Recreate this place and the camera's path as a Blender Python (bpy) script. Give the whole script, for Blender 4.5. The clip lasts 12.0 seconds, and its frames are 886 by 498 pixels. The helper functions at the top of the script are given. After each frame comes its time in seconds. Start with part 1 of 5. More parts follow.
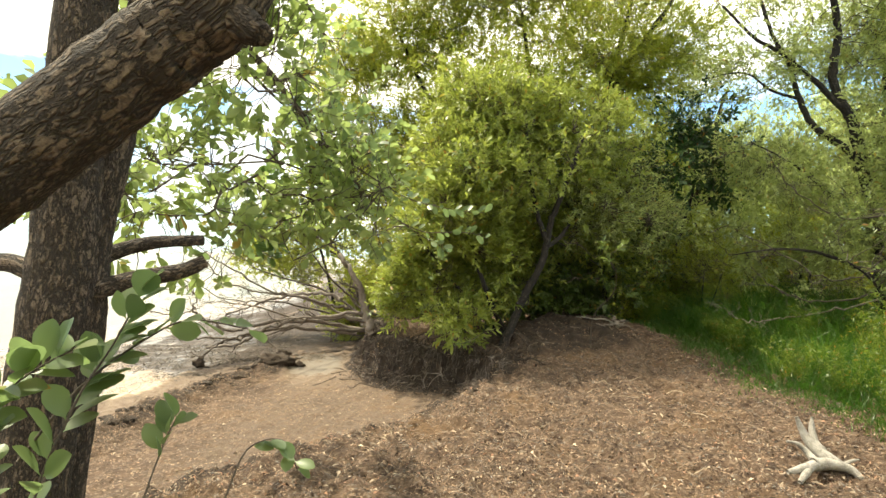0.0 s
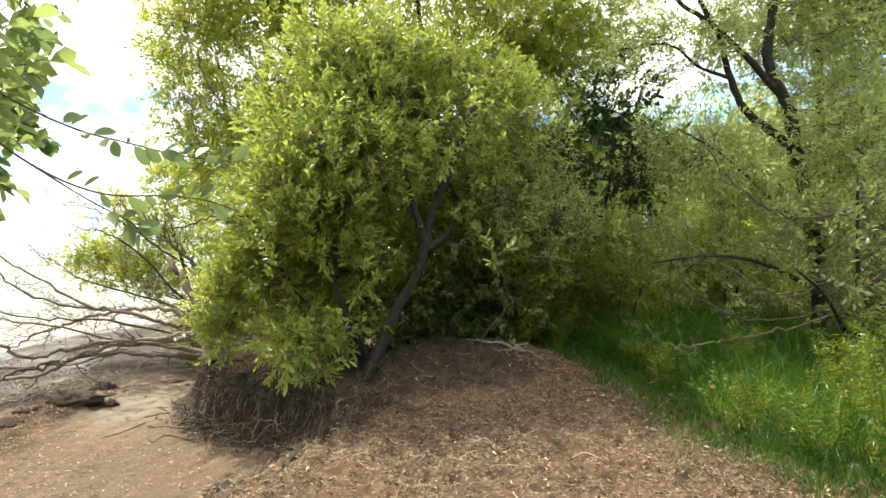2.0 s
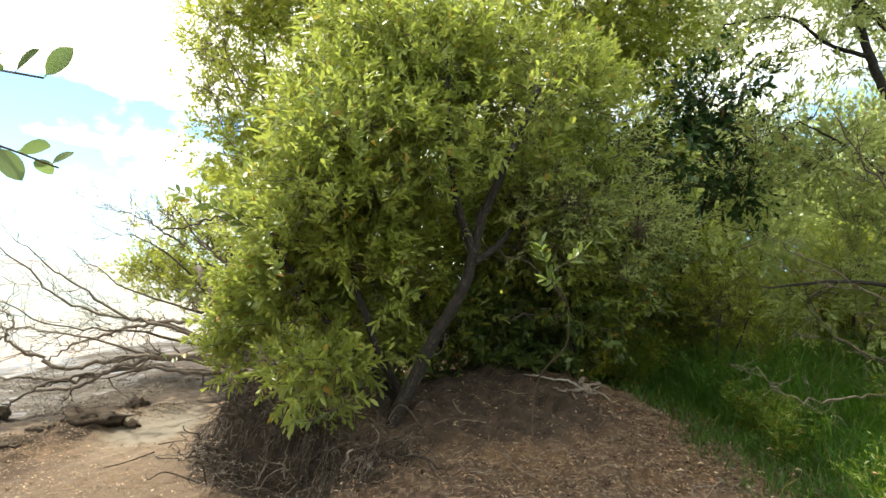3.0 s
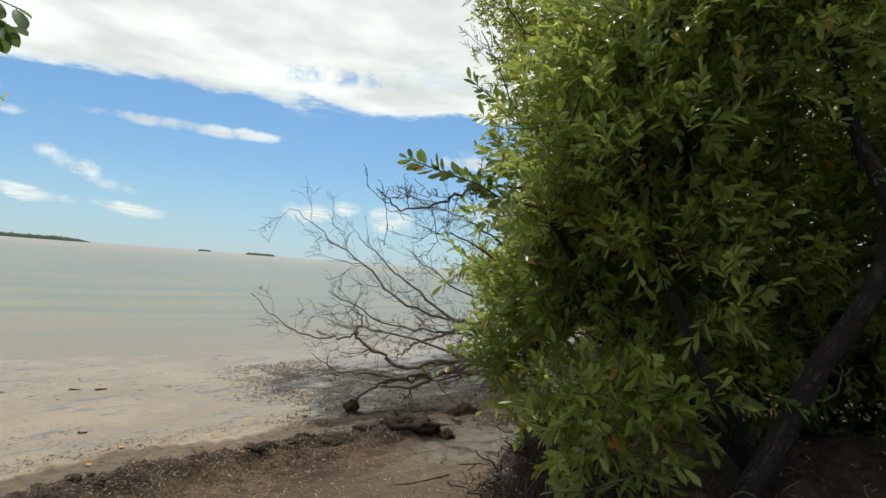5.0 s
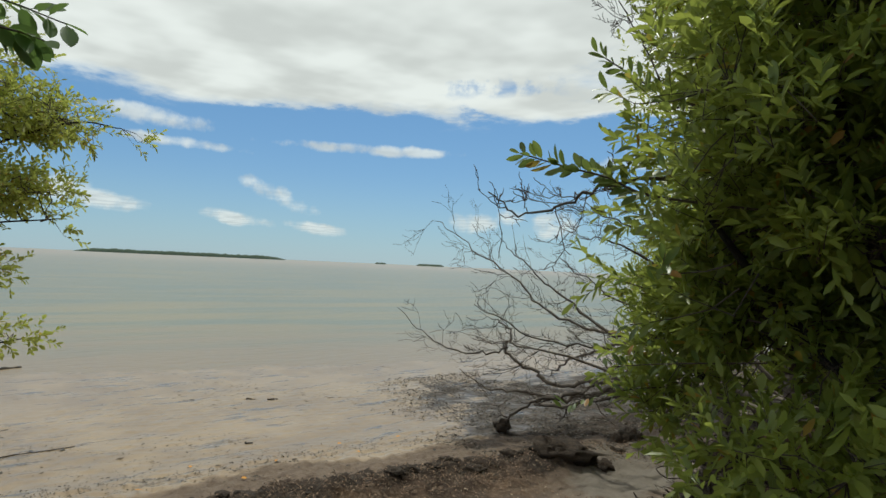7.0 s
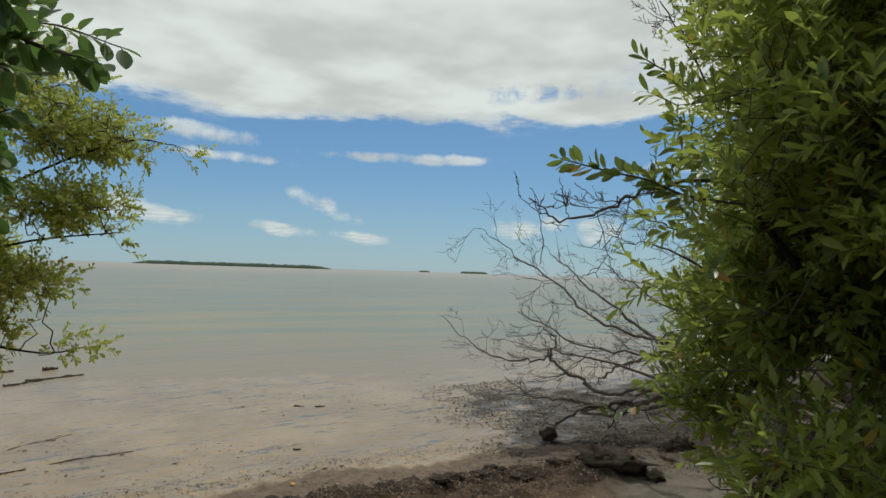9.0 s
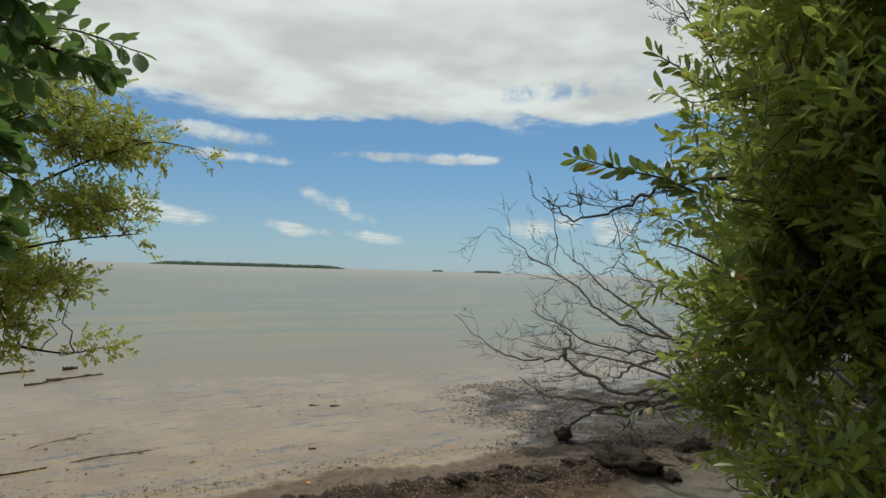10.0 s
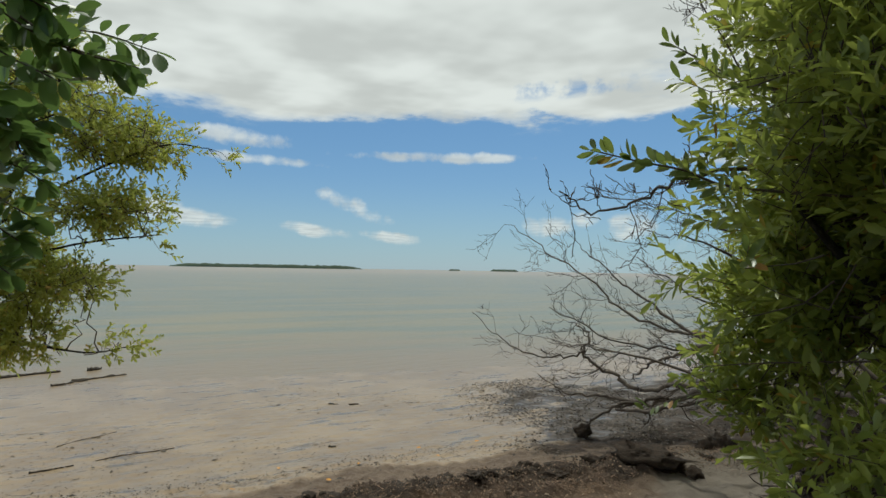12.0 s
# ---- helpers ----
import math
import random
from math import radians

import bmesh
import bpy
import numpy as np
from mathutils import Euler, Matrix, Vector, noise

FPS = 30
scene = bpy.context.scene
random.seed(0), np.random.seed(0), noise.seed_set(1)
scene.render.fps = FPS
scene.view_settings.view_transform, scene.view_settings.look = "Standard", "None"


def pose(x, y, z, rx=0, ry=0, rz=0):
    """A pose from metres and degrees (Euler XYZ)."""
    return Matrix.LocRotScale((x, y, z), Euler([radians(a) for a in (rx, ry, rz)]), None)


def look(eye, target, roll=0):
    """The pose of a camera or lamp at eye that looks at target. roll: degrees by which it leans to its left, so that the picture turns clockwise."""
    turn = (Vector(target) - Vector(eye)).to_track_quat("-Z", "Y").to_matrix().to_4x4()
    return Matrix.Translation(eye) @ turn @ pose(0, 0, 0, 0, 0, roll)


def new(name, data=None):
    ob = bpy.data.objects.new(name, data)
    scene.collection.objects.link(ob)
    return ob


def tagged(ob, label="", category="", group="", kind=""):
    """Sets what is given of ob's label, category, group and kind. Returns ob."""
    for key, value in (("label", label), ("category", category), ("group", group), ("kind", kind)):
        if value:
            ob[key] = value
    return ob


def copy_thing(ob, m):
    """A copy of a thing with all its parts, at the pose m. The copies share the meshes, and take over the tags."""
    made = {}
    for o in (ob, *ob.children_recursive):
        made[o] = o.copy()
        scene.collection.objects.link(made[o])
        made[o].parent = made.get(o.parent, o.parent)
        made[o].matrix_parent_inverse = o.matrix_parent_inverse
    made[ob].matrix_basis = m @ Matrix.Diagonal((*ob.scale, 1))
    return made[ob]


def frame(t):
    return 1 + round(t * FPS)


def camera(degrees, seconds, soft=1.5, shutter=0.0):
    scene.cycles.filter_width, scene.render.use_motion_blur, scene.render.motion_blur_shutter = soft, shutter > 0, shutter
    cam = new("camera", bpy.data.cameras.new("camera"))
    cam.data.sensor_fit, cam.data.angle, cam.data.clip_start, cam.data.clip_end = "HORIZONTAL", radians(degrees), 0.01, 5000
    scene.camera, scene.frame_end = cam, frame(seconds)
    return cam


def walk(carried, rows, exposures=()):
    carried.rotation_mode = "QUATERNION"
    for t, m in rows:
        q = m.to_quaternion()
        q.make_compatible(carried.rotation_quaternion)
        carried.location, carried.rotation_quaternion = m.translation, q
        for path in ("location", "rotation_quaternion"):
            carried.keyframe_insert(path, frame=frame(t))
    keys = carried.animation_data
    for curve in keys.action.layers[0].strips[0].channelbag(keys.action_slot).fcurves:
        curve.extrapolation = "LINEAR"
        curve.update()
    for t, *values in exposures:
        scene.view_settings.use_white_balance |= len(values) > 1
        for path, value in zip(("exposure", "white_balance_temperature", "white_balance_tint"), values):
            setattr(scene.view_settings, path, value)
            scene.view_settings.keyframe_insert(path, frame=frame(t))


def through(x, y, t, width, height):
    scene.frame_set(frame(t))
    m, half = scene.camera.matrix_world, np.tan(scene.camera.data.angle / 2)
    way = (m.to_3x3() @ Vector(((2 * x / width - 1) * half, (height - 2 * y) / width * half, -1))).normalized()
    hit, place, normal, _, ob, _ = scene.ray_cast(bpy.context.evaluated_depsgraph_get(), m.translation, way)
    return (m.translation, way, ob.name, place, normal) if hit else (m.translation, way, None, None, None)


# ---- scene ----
cam = camera(73.7, 12.0)
METRES, EYE, TILT, LEAN, TURN = 4.87, 1.5, 0.7, -4.4, 0.0
ROWS = [
    (0.0, 0.0, 0.0, 0.0, 0.02, 0.59, 1.87),
    (0.5, 0.0217, 0.0863, -0.0046, -5.21, 0.19, 2.58),
    (1.0, 0.0689, 0.1719, -0.014, -7.06, 0.43, 2.51),
    (1.5, 0.1073, 0.2625, -0.0169, -7.66, 0.96, 1.91),
    (2.0, 0.1432, 0.3471, -0.0209, -7.34, 1.65, 1.33),
    (2.5, 0.1773, 0.4418, -0.022, -5.15, 3.1, 0.27),
    (4.5, 0.2486, 0.7875, -0.0322, 26.09, 3.94, -0.4),
    (5.0, 0.2243, 0.835, -0.0355, 35.09, 3.9, -0.43),
    (5.5, 0.2093, 0.8794, -0.0338, 42.81, 3.68, 0.06),
    (6.0, 0.2007, 0.9179, -0.031, 47.76, 4.08, 0.47),
    (6.5, 0.1986, 0.9316, -0.0262, 49.6, 4.33, 0.63),
    (7.0, 0.198, 0.9319, -0.0247, 51.13, 4.66, 0.74),
    (9.0, 0.2005, 0.9323, -0.0251, 55.37, 5.46, 1.23),
    (9.5, 0.2003, 0.9321, -0.0264, 56.09, 5.52, 1.22),
    (10.0, 0.2004, 0.9324, -0.0246, 56.71, 5.43, 1.38),
    (10.5, 0.2003, 0.9319, -0.0261, 57.12, 5.46, 1.5),
    (11.0, 0.2003, 0.9319, -0.0261, 57.5, 5.39, 1.7),
    (11.5, 0.2002, 0.9318, -0.0268, 57.94, 5.39, 1.85),
    (12.0, 0.2005, 0.9316, -0.0281, 58.36, 5.4, 1.93),
]
cam_rows = [(t, pose(0, 0, EYE, TILT, LEAN, TURN) @ pose(METRES * x, METRES * y, METRES * z, 90 + pitch, roll, yaw)) for t, x, y, z, yaw, pitch, roll in ROWS]
walk(cam, cam_rows, [(0.0, 1.4, 7600, 2), (0.6, 1.42, 7250, 2), (1.5, 1.45, 7150, 2), (2.7, 1.45, 7100, 2), (4.3, 0.3, 6650, 2), (5.0, -0.15, 6400, 1), (7.0, -0.45, 6300, 0), (8.8, -0.62, 6300, 0), (12.0, -0.58, 6300, 0)])

# ---- world, sun ----
SUN_EL, SUN_AZ = 62.0, -42.0     # height, and bearing from +y towards +x, in degrees


def nodes_of(tree):
    """Small helper that adds nodes and links them."""
    tree.nodes.clear()

    def add(kind, **sets):
        n = tree.nodes.new(kind)
        for key, value in sets.items():
            if key in n.inputs:
                if isinstance(value, bpy.types.NodeSocket):
                    tree.links.new(value, n.inputs[key])
                else:
                    n.inputs[key].default_value = value
        return n
    return add


def math_node(add, tree, op, a, b=None, c=None, clamp=False):
    n = add("ShaderNodeMath")
    n.operation, n.use_clamp = op, clamp
    for i, v in enumerate((a, b, c)):
        if v is None:
            continue
        if isinstance(v, bpy.types.NodeSocket):
            tree.links.new(v, n.inputs[i])
        else:
            n.inputs[i].default_value = v
    return n.outputs[0]


def ramp(add, tree, value, lo, hi, a=0.0, b=1.0):
    n = add("ShaderNodeMapRange")
    n.interpolation_type = "SMOOTHSTEP"
    tree.links.new(value, n.inputs[0])
    for i, v in enumerate((lo, hi, a, b)):
        n.inputs[i + 1].default_value = v
    return n.outputs[0]


def mix_colour(add, tree, fac, a, b):
    n = add("ShaderNodeMix")
    n.data_type = "RGBA"
    for sock, v in ((n.inputs[0], fac), (n.inputs[6], a), (n.inputs[7], b)):
        if isinstance(v, bpy.types.NodeSocket):
            tree.links.new(v, sock)
        else:
            sock.default_value = v if isinstance(v, float) else (*v, 1)
    return n.outputs[2]


def build_world():
    world = bpy.data.worlds.new("sky")
    scene.world = world
    world.use_nodes = True
    tr = world.node_tree
    add = nodes_of(tr)
    sky = add("ShaderNodeTexSky")
    sky.sky_type, sky.sun_disc = "NISHITA", False
    sky.sun_elevation, sky.sun_rotation = radians(SUN_EL), radians(SUN_AZ)
    sky.air_density, sky.dust_density, sky.ozone_density = 1.0, 0.1, 2.0
    co = add("ShaderNodeTexCoord").outputs["Generated"]
    sep = add("ShaderNodeSeparateXYZ", Vector=co)

    def m(op, a, b=None, c=None):
        return math_node(add, tr, op, a, b, c)
    # bearing from +y towards -x and height above the horizon, in degrees
    az = m("MULTIPLY", m("ARCTAN2", m("MULTIPLY", sep.outputs[0], -1.0), sep.outputs[1]), 57.2958)
    el = m("MULTIPLY", m("ARCSINE", sep.outputs[2]), 57.2958)
    z = m("MAXIMUM", sep.outputs[2], 0.03)
    # a flat cloud layer high above: project the direction on a plane
    flat = add("ShaderNodeCombineXYZ", X=m("DIVIDE", sep.outputs[0], z), Y=m("DIVIDE", sep.outputs[1], z))
    big = add("ShaderNodeTexNoise", Vector=flat.outputs[0], Scale=0.55, Detail=5.0, Roughness=0.5)
    ragged = add("ShaderNodeMapping", Vector=co)
    ragged.inputs["Scale"].default_value = (1.0, 1.0, 3.2)
    edge = add("ShaderNodeTexNoise", Vector=ragged.outputs[0], Scale=5.0, Detail=7.0, Roughness=0.58)
    wisp = add("ShaderNodeTexNoise", Vector=co, Scale=24.0, Detail=6.0, Roughness=0.55)
    # the bank of cloud ends in a level, ragged lower edge
    cover = ramp(add, tr, m("MULTIPLY_ADD", edge.outputs[0], 5.0, el), 15.9, 17.6)
    gap = m("ADD", m("POWER", m("DIVIDE", m("SUBTRACT", az, 48.5), 8.0), 2.0), m("POWER", m("DIVIDE", m("SUBTRACT", el, 17.3), 1.5), 2.0))
    gap = m("MULTIPLY", ramp(add, tr, gap, 0.0, 1.8, 0.085, 0.0), ramp(add, tr, wisp.outputs[0], 0.38, 0.6))
    layer = m("ADD", m("MULTIPLY_ADD", edge.outputs[0], 0.35, m("MULTIPLY", big.outputs[0], 0.65)), m("MULTIPLY", cover, m("MULTIPLY_ADD", sep.outputs[0], -0.11, 0.20)))
    layer = m("MULTIPLY", ramp(add, tr, m("SUBTRACT", layer, gap), 0.55, 0.70), cover)
    # thin level streaks and small heaped clouds under it: bearing, height, half width, half height, slope
    heap = None
    for a0, e0, ra, re, tilt in ((67.4, 6.0, 3.9, 1.0, 0.36), (80.5, 4.2, 3.8, 0.9, 0.1), (85.0, 5.0, 2.6, 1.5, 0.0), (63.4, 3.0, 3.0, 0.6, 0.1), (70.6, 3.5, 3.6, 0.7, 0.12), (48.4, 4.2, 2.4, 1.1, 0.0), (40.6, 4.2, 2.9, 1.5, 0.0), (44.6, 5.0, 1.4, 1.0, 0.0),
                                 (97.0, 4.6, 5.0, 1.6, 0.1), (112.0, 5.5, 6.0, 1.8, 0.0), (12.0, 7.0, 23.0, 11.0, 0.0), (76.0, 9.9, 6.5, 0.55, 0.04), (58.5, 10.8, 11.0, 0.6, 0.0), (78.5, 11.8, 5.5, 0.9, 0.05), (100.0, 11.0, 9.0, 0.8, 0.0), (30.0, 10.2, 9.0, 0.8, 0.0)):
        da = m("SUBTRACT", az, a0)
        de = m("SUBTRACT", m("SUBTRACT", el, e0), m("MULTIPLY", da, tilt))
        q = m("SUBTRACT", 1.0, m("ADD", m("POWER", m("DIVIDE", da, ra), 2.0), m("POWER", m("DIVIDE", de, re), 2.0)))
        heap = q if heap is None else m("MAXIMUM", heap, q)
    heap = m("MAXIMUM", heap, -1.0)
    puff = ramp(add, tr, m("ADD", heap, m("MULTIPLY_ADD", wisp.outputs[0], 3.4, -1.7)), 0.0, 1.2, 0.0, 0.78)
    puff = m("MULTIPLY", puff, ramp(add, tr, el, 0.8, 3.5))
    cloud = m("MAXIMUM", layer, puff)
    fine = add("ShaderNodeTexNoise", Vector=flat.outputs[0], Scale=1.6, Detail=3.0, Roughness=0.5)
    tone = ramp(add, tr, fine.outputs[0], 0.35, 0.65, 6.9, 9.3)
    white = add("ShaderNodeVectorMath")
    white.operation = "SCALE"
    white.inputs[0].default_value = (1.0, 0.993, 0.975)
    tr.links.new(tone, white.inputs["Scale"])
    deep = mix_colour(add, tr, 0.45, sky.outputs[0], (1.0, 3.0, 6.6))
    deep = mix_colour(add, tr, ramp(add, tr, el, 0.0, 9.0, 0.45, 0.0), deep, (3.6, 5.4, 6.4))
    both = mix_colour(add, tr, cloud, deep, white.outputs[0])
    bg = add("ShaderNodeBackground", Color=both, Strength=0.125)
    tr.links.new(bg.outputs[0], add("ShaderNodeOutputWorld").inputs[0])


build_world()
sun = new("sun", bpy.data.lights.new("sun", "SUN"))
sun.data.energy, sun.data.angle, sun.data.color = 3.0, radians(0.8), (1.0, 0.95, 0.86)
sun_way = Vector((math.sin(radians(SUN_AZ)) * math.cos(radians(SUN_EL)), math.cos(radians(SUN_AZ)) * math.cos(radians(SUN_EL)), math.sin(radians(SUN_EL))))
sun.matrix_world = look(sun_way * 60, (0, 0, 0))


# ---- materials ----
def material(name):
    m = bpy.data.materials.new(name)
    m.use_nodes = True
    add = nodes_of(m.node_tree)
    out = add("ShaderNodeOutputMaterial")
    return m, m.node_tree, add, out


def bump(add, tr, height, strength, distance):
    n = add("ShaderNodeBump", Strength=strength, Distance=distance)
    tr.links.new(height, n.inputs["Height"])
    return n.outputs[0]


def leaf_material(name, young, old, dead=(0.35, 0.16, 0.03), dead_share=0.02, through=0.45, single=False):
    m, tr, add, out = material(name)
    if single:
        r = add("ShaderNodeObjectInfo").outputs["Random"]
    else:
        r = add("ShaderNodeNewGeometry").outputs["Random Per Island"]
    col = mix_colour(add, tr, r, old, young)
    spots = add("ShaderNodeTexNoise", Vector=add("ShaderNodeTexCoord").outputs["Object"], Scale=3.0, Detail=3.0)
    col = mix_colour(add, tr, ramp(add, tr, spots.outputs[0], 0.45, 0.7, 0.0, 0.6), col, young)
    shuffled = math_node(add, tr, "FRACT", math_node(add, tr, "MULTIPLY", r, 37.7))
    col = mix_colour(add, tr, ramp(add, tr, shuffled, 1.0 - dead_share, 1.0 - dead_share + 0.004), col, dead)
    p = add("ShaderNodeBsdfPrincipled", Roughness=0.38)
    p.inputs["Specular IOR Level"].default_value = 0.5
    tr.links.new(col, p.inputs["Base Color"])
    t = add("ShaderNodeBsdfTranslucent")
    lighter = mix_colour(add, tr, 0.5, col, tuple(min(1, c * 2.1) for c in young))
    tr.links.new(lighter, t.inputs[0])
    mx = add("ShaderNodeMixShader")
    mx.inputs[0].default_value = through
    tr.links.new(p.outputs[0], mx.inputs[1])
    tr.links.new(t.outputs[0], mx.inputs[2])
    tr.links.new(mx.outputs[0], out.inputs[0])
    return m


def bark_material(name, dark, light, scale=30.0, depth=0.006, stretch=0.35, rough=0.9, crevice=0.3):
    m, tr, add, out = material(name)
    grain = add("ShaderNodeAttribute")
    grain.attribute_name = "grain"
    co = grain.outputs["Vector"]
    mp = add("ShaderNodeMapping", Vector=co)
    mp.inputs["Scale"].default_value = (1, 1, stretch)
    # ragged ridges: two folded noises, broken across by a third
    def fold(k, detail):
        n = add("ShaderNodeTexNoise", Vector=mp.outputs[0], Scale=scale * k, Detail=detail, Roughness=0.6)
        return math_node(add, tr, "ABSOLUTE", math_node(add, tr, "MULTIPLY_ADD", n.outputs[0], 2.0, -1.0))
    furrow = math_node(add, tr, "MINIMUM", fold(0.5, 3.0), fold(0.95, 4.0))
    crack = ramp(add, tr, furrow, 0.0, crevice)
    fine = add("ShaderNodeTexNoise", Vector=co, Scale=scale * 3, Detail=6.0, Roughness=0.65)
    blot = add("ShaderNodeTexNoise", Vector=co, Scale=9.0, Detail=4.0)
    a = mix_colour(add, tr, ramp(add, tr, fine.outputs[0], 0.3, 0.7), dark, light)
    b = mix_colour(add, tr, ramp(add, tr, blot.outputs[0], 0.45, 0.7, 0.0, 0.55), a, tuple(0.6 * c + 0.06 for c in light))
    c = mix_colour(add, tr, crack, tuple(0.45 * c for c in dark), b)
    h = math_node(add, tr, "ADD", crack, math_node(add, tr, "MULTIPLY", fine.outputs[0], 0.45))
    p = add("ShaderNodeBsdfPrincipled", Roughness=rough, Normal=bump(add, tr, h, 1.0, depth))
    tr.links.new(c, p.inputs["Base Color"])
    tr.links.new(p.outputs[0], out.inputs[0])
    return m


def plain_material(name, a, b, scale=12.0, rough=0.85, depth=0.004, island=0.0):
    m, tr, add, out = material(name)
    co = add("ShaderNodeTexCoord").outputs["Object"]
    n1 = add("ShaderNodeTexNoise", Vector=co, Scale=scale, Detail=6.0, Roughness=0.65)
    n2 = add("ShaderNodeTexNoise", Vector=co, Scale=scale * 7, Detail=4.0, Roughness=0.7)
    f = math_node(add, tr, "MULTIPLY_ADD", n2.outputs[0], 0.5, math_node(add, tr, "MULTIPLY", n1.outputs[0], 0.5))
    col = mix_colour(add, tr, ramp(add, tr, f, 0.35, 0.65), a, b)
    if island:
        r = add("ShaderNodeNewGeometry").outputs["Random Per Island"]
        hsv = add("ShaderNodeHueSaturation", Color=col)
        tr.links.new(ramp(add, tr, r, 0.0, 1.0, 1.0 - island, 1.0 + island), hsv.inputs["Value"])
        col = hsv.outputs[0]
    p = add("ShaderNodeBsdfPrincipled", Roughness=rough, Normal=bump(add, tr, f, 0.8, depth))
    tr.links.new(col, p.inputs["Base Color"])
    tr.links.new(p.outputs[0], out.inputs[0])
    return m


def ground_material():
    """Sand, leaf litter, dark peat that also stands in for shade, and wet mud, mixed by the masks that the ground sheet
    carries.
    """
    m, tr, add, out = material("beach_ground")
    co = add("ShaderNodeTexCoord").outputs["Object"]

    def attr(name):
        n = add("ShaderNodeAttribute")
        n.attribute_name = name
        return n.outputs["Fac"]
    n_big = add("ShaderNodeTexNoise", Vector=co, Scale=1.1, Detail=5.0, Roughness=0.6)
    n_mid = add("ShaderNodeTexNoise", Vector=co, Scale=9.0, Detail=6.0, Roughness=0.7)
    n_fine = add("ShaderNodeTexNoise", Vector=co, Scale=70.0, Detail=5.0, Roughness=0.75)
    chips = add("ShaderNodeTexVoronoi", Vector=co, Scale=55.0)
    chips.inputs["Randomness"].default_value = 1.0
    chip = chips.outputs["Color"]
    chip_v = add("ShaderNodeSeparateColor", Color=chip).outputs[0]
    sand = mix_colour(add, tr, ramp(add, tr, n_mid.outputs[0], 0.35, 0.65), (0.15, 0.103, 0.072), (0.225, 0.165, 0.12))
    sand = mix_colour(add, tr, ramp(add, tr, n_fine.outputs[0], 0.55, 0.75, 0.0, 0.5), sand, (0.22, 0.16, 0.12))
    litter = mix_colour(add, tr, ramp(add, tr, n_mid.outputs[0], 0.35, 0.68), (0.065, 0.039, 0.025), (0.16, 0.1, 0.064))
    litter = mix_colour(add, tr, ramp(add, tr, chip_v, 0.6, 0.95, 0.0, 0.65), litter, (0.25, 0.175, 0.118))
    litter = mix_colour(add, tr, ramp(add, tr, n_big.outputs[0], 0.5, 0.7, 0.0, 0.6), litter, (0.17, 0.095, 0.042))
    litter = mix_colour(add, tr, ramp(add, tr, n_big.outputs[0], 0.32, 0.46, 0.65, 0.0), litter, (0.04, 0.023, 0.014))
    litter = mix_colour(add, tr, ramp(add, tr, n_fine.outputs[0], 0.56, 0.72, 0.0, 0.7), litter, (0.07, 0.04, 0.025))
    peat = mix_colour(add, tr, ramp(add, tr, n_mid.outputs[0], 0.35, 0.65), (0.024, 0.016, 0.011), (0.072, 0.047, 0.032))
    mud = mix_colour(add, tr, ramp(add, tr, n_big.outputs[0], 0.35, 0.65), (0.26, 0.18, 0.108), (0.34, 0.242, 0.146))
    streak = add("ShaderNodeMapping", Vector=co)
    streak.inputs["Rotation"].default_value = (0, 0, radians(25))
    streak.inputs["Scale"].default_value = (2.2, 0.5, 1)
    n_str = add("ShaderNodeTexNoise", Vector=streak.outputs[0], Scale=2.6, Detail=6.0, Roughness=0.7)
    mud = mix_colour(add, tr, ramp(add, tr, n_str.outputs[0], 0.54, 0.67, 0.0, 0.75), mud, (0.095, 0.085, 0.08))
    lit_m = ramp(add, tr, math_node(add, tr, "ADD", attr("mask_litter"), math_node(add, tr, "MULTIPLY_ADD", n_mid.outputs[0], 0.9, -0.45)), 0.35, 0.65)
    peat_shade_m = ramp(add, tr, math_node(add, tr, "ADD", attr("mask_peat_shade"), math_node(add, tr, "MULTIPLY_ADD", n_mid.outputs[0], 0.9, -0.45)), 0.35, 0.65)
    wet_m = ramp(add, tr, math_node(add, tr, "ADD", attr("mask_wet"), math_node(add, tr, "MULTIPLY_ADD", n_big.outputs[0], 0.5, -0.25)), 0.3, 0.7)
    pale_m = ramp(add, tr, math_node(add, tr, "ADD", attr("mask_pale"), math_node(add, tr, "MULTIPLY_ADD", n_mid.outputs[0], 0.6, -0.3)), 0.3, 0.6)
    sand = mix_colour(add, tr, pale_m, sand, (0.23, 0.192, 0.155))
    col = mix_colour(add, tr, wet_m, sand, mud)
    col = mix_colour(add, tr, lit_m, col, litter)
    col = mix_colour(add, tr, peat_shade_m, col, peat)
    h = math_node(add, tr, "ADD", math_node(add, tr, "MULTIPLY", n_fine.outputs[0], 0.5), math_node(add, tr, "MULTIPLY", chip_v, math_node(add, tr, "MULTIPLY", lit_m, 0.6)))
    h = math_node(add, tr, "ADD", h, n_mid.outputs[0])
    dry = math_node(add, tr, "SUBTRACT", 1.0, math_node(add, tr, "MULTIPLY", wet_m, 0.97))
    b = add("ShaderNodeBump", Distance=0.03, Height=h)
    tr.links.new(dry, b.inputs["Strength"])
    pool = math_node(add, tr, "MULTIPLY", wet_m, ramp(add, tr, n_str.outputs[0], 0.45, 0.65, 0.78, 1.0))
    p = add("ShaderNodeBsdfPrincipled", Normal=b.outputs[0])
    tr.links.new(ramp(add, tr, pool, 0.0, 1.0, 0.92, 0.27), p.inputs["Roughness"])
    p.inputs["Specular IOR Level"].default_value = 0.38
    tr.links.new(col, p.inputs["Base Color"])
    tr.links.new(p.outputs[0], out.inputs[0])
    return m


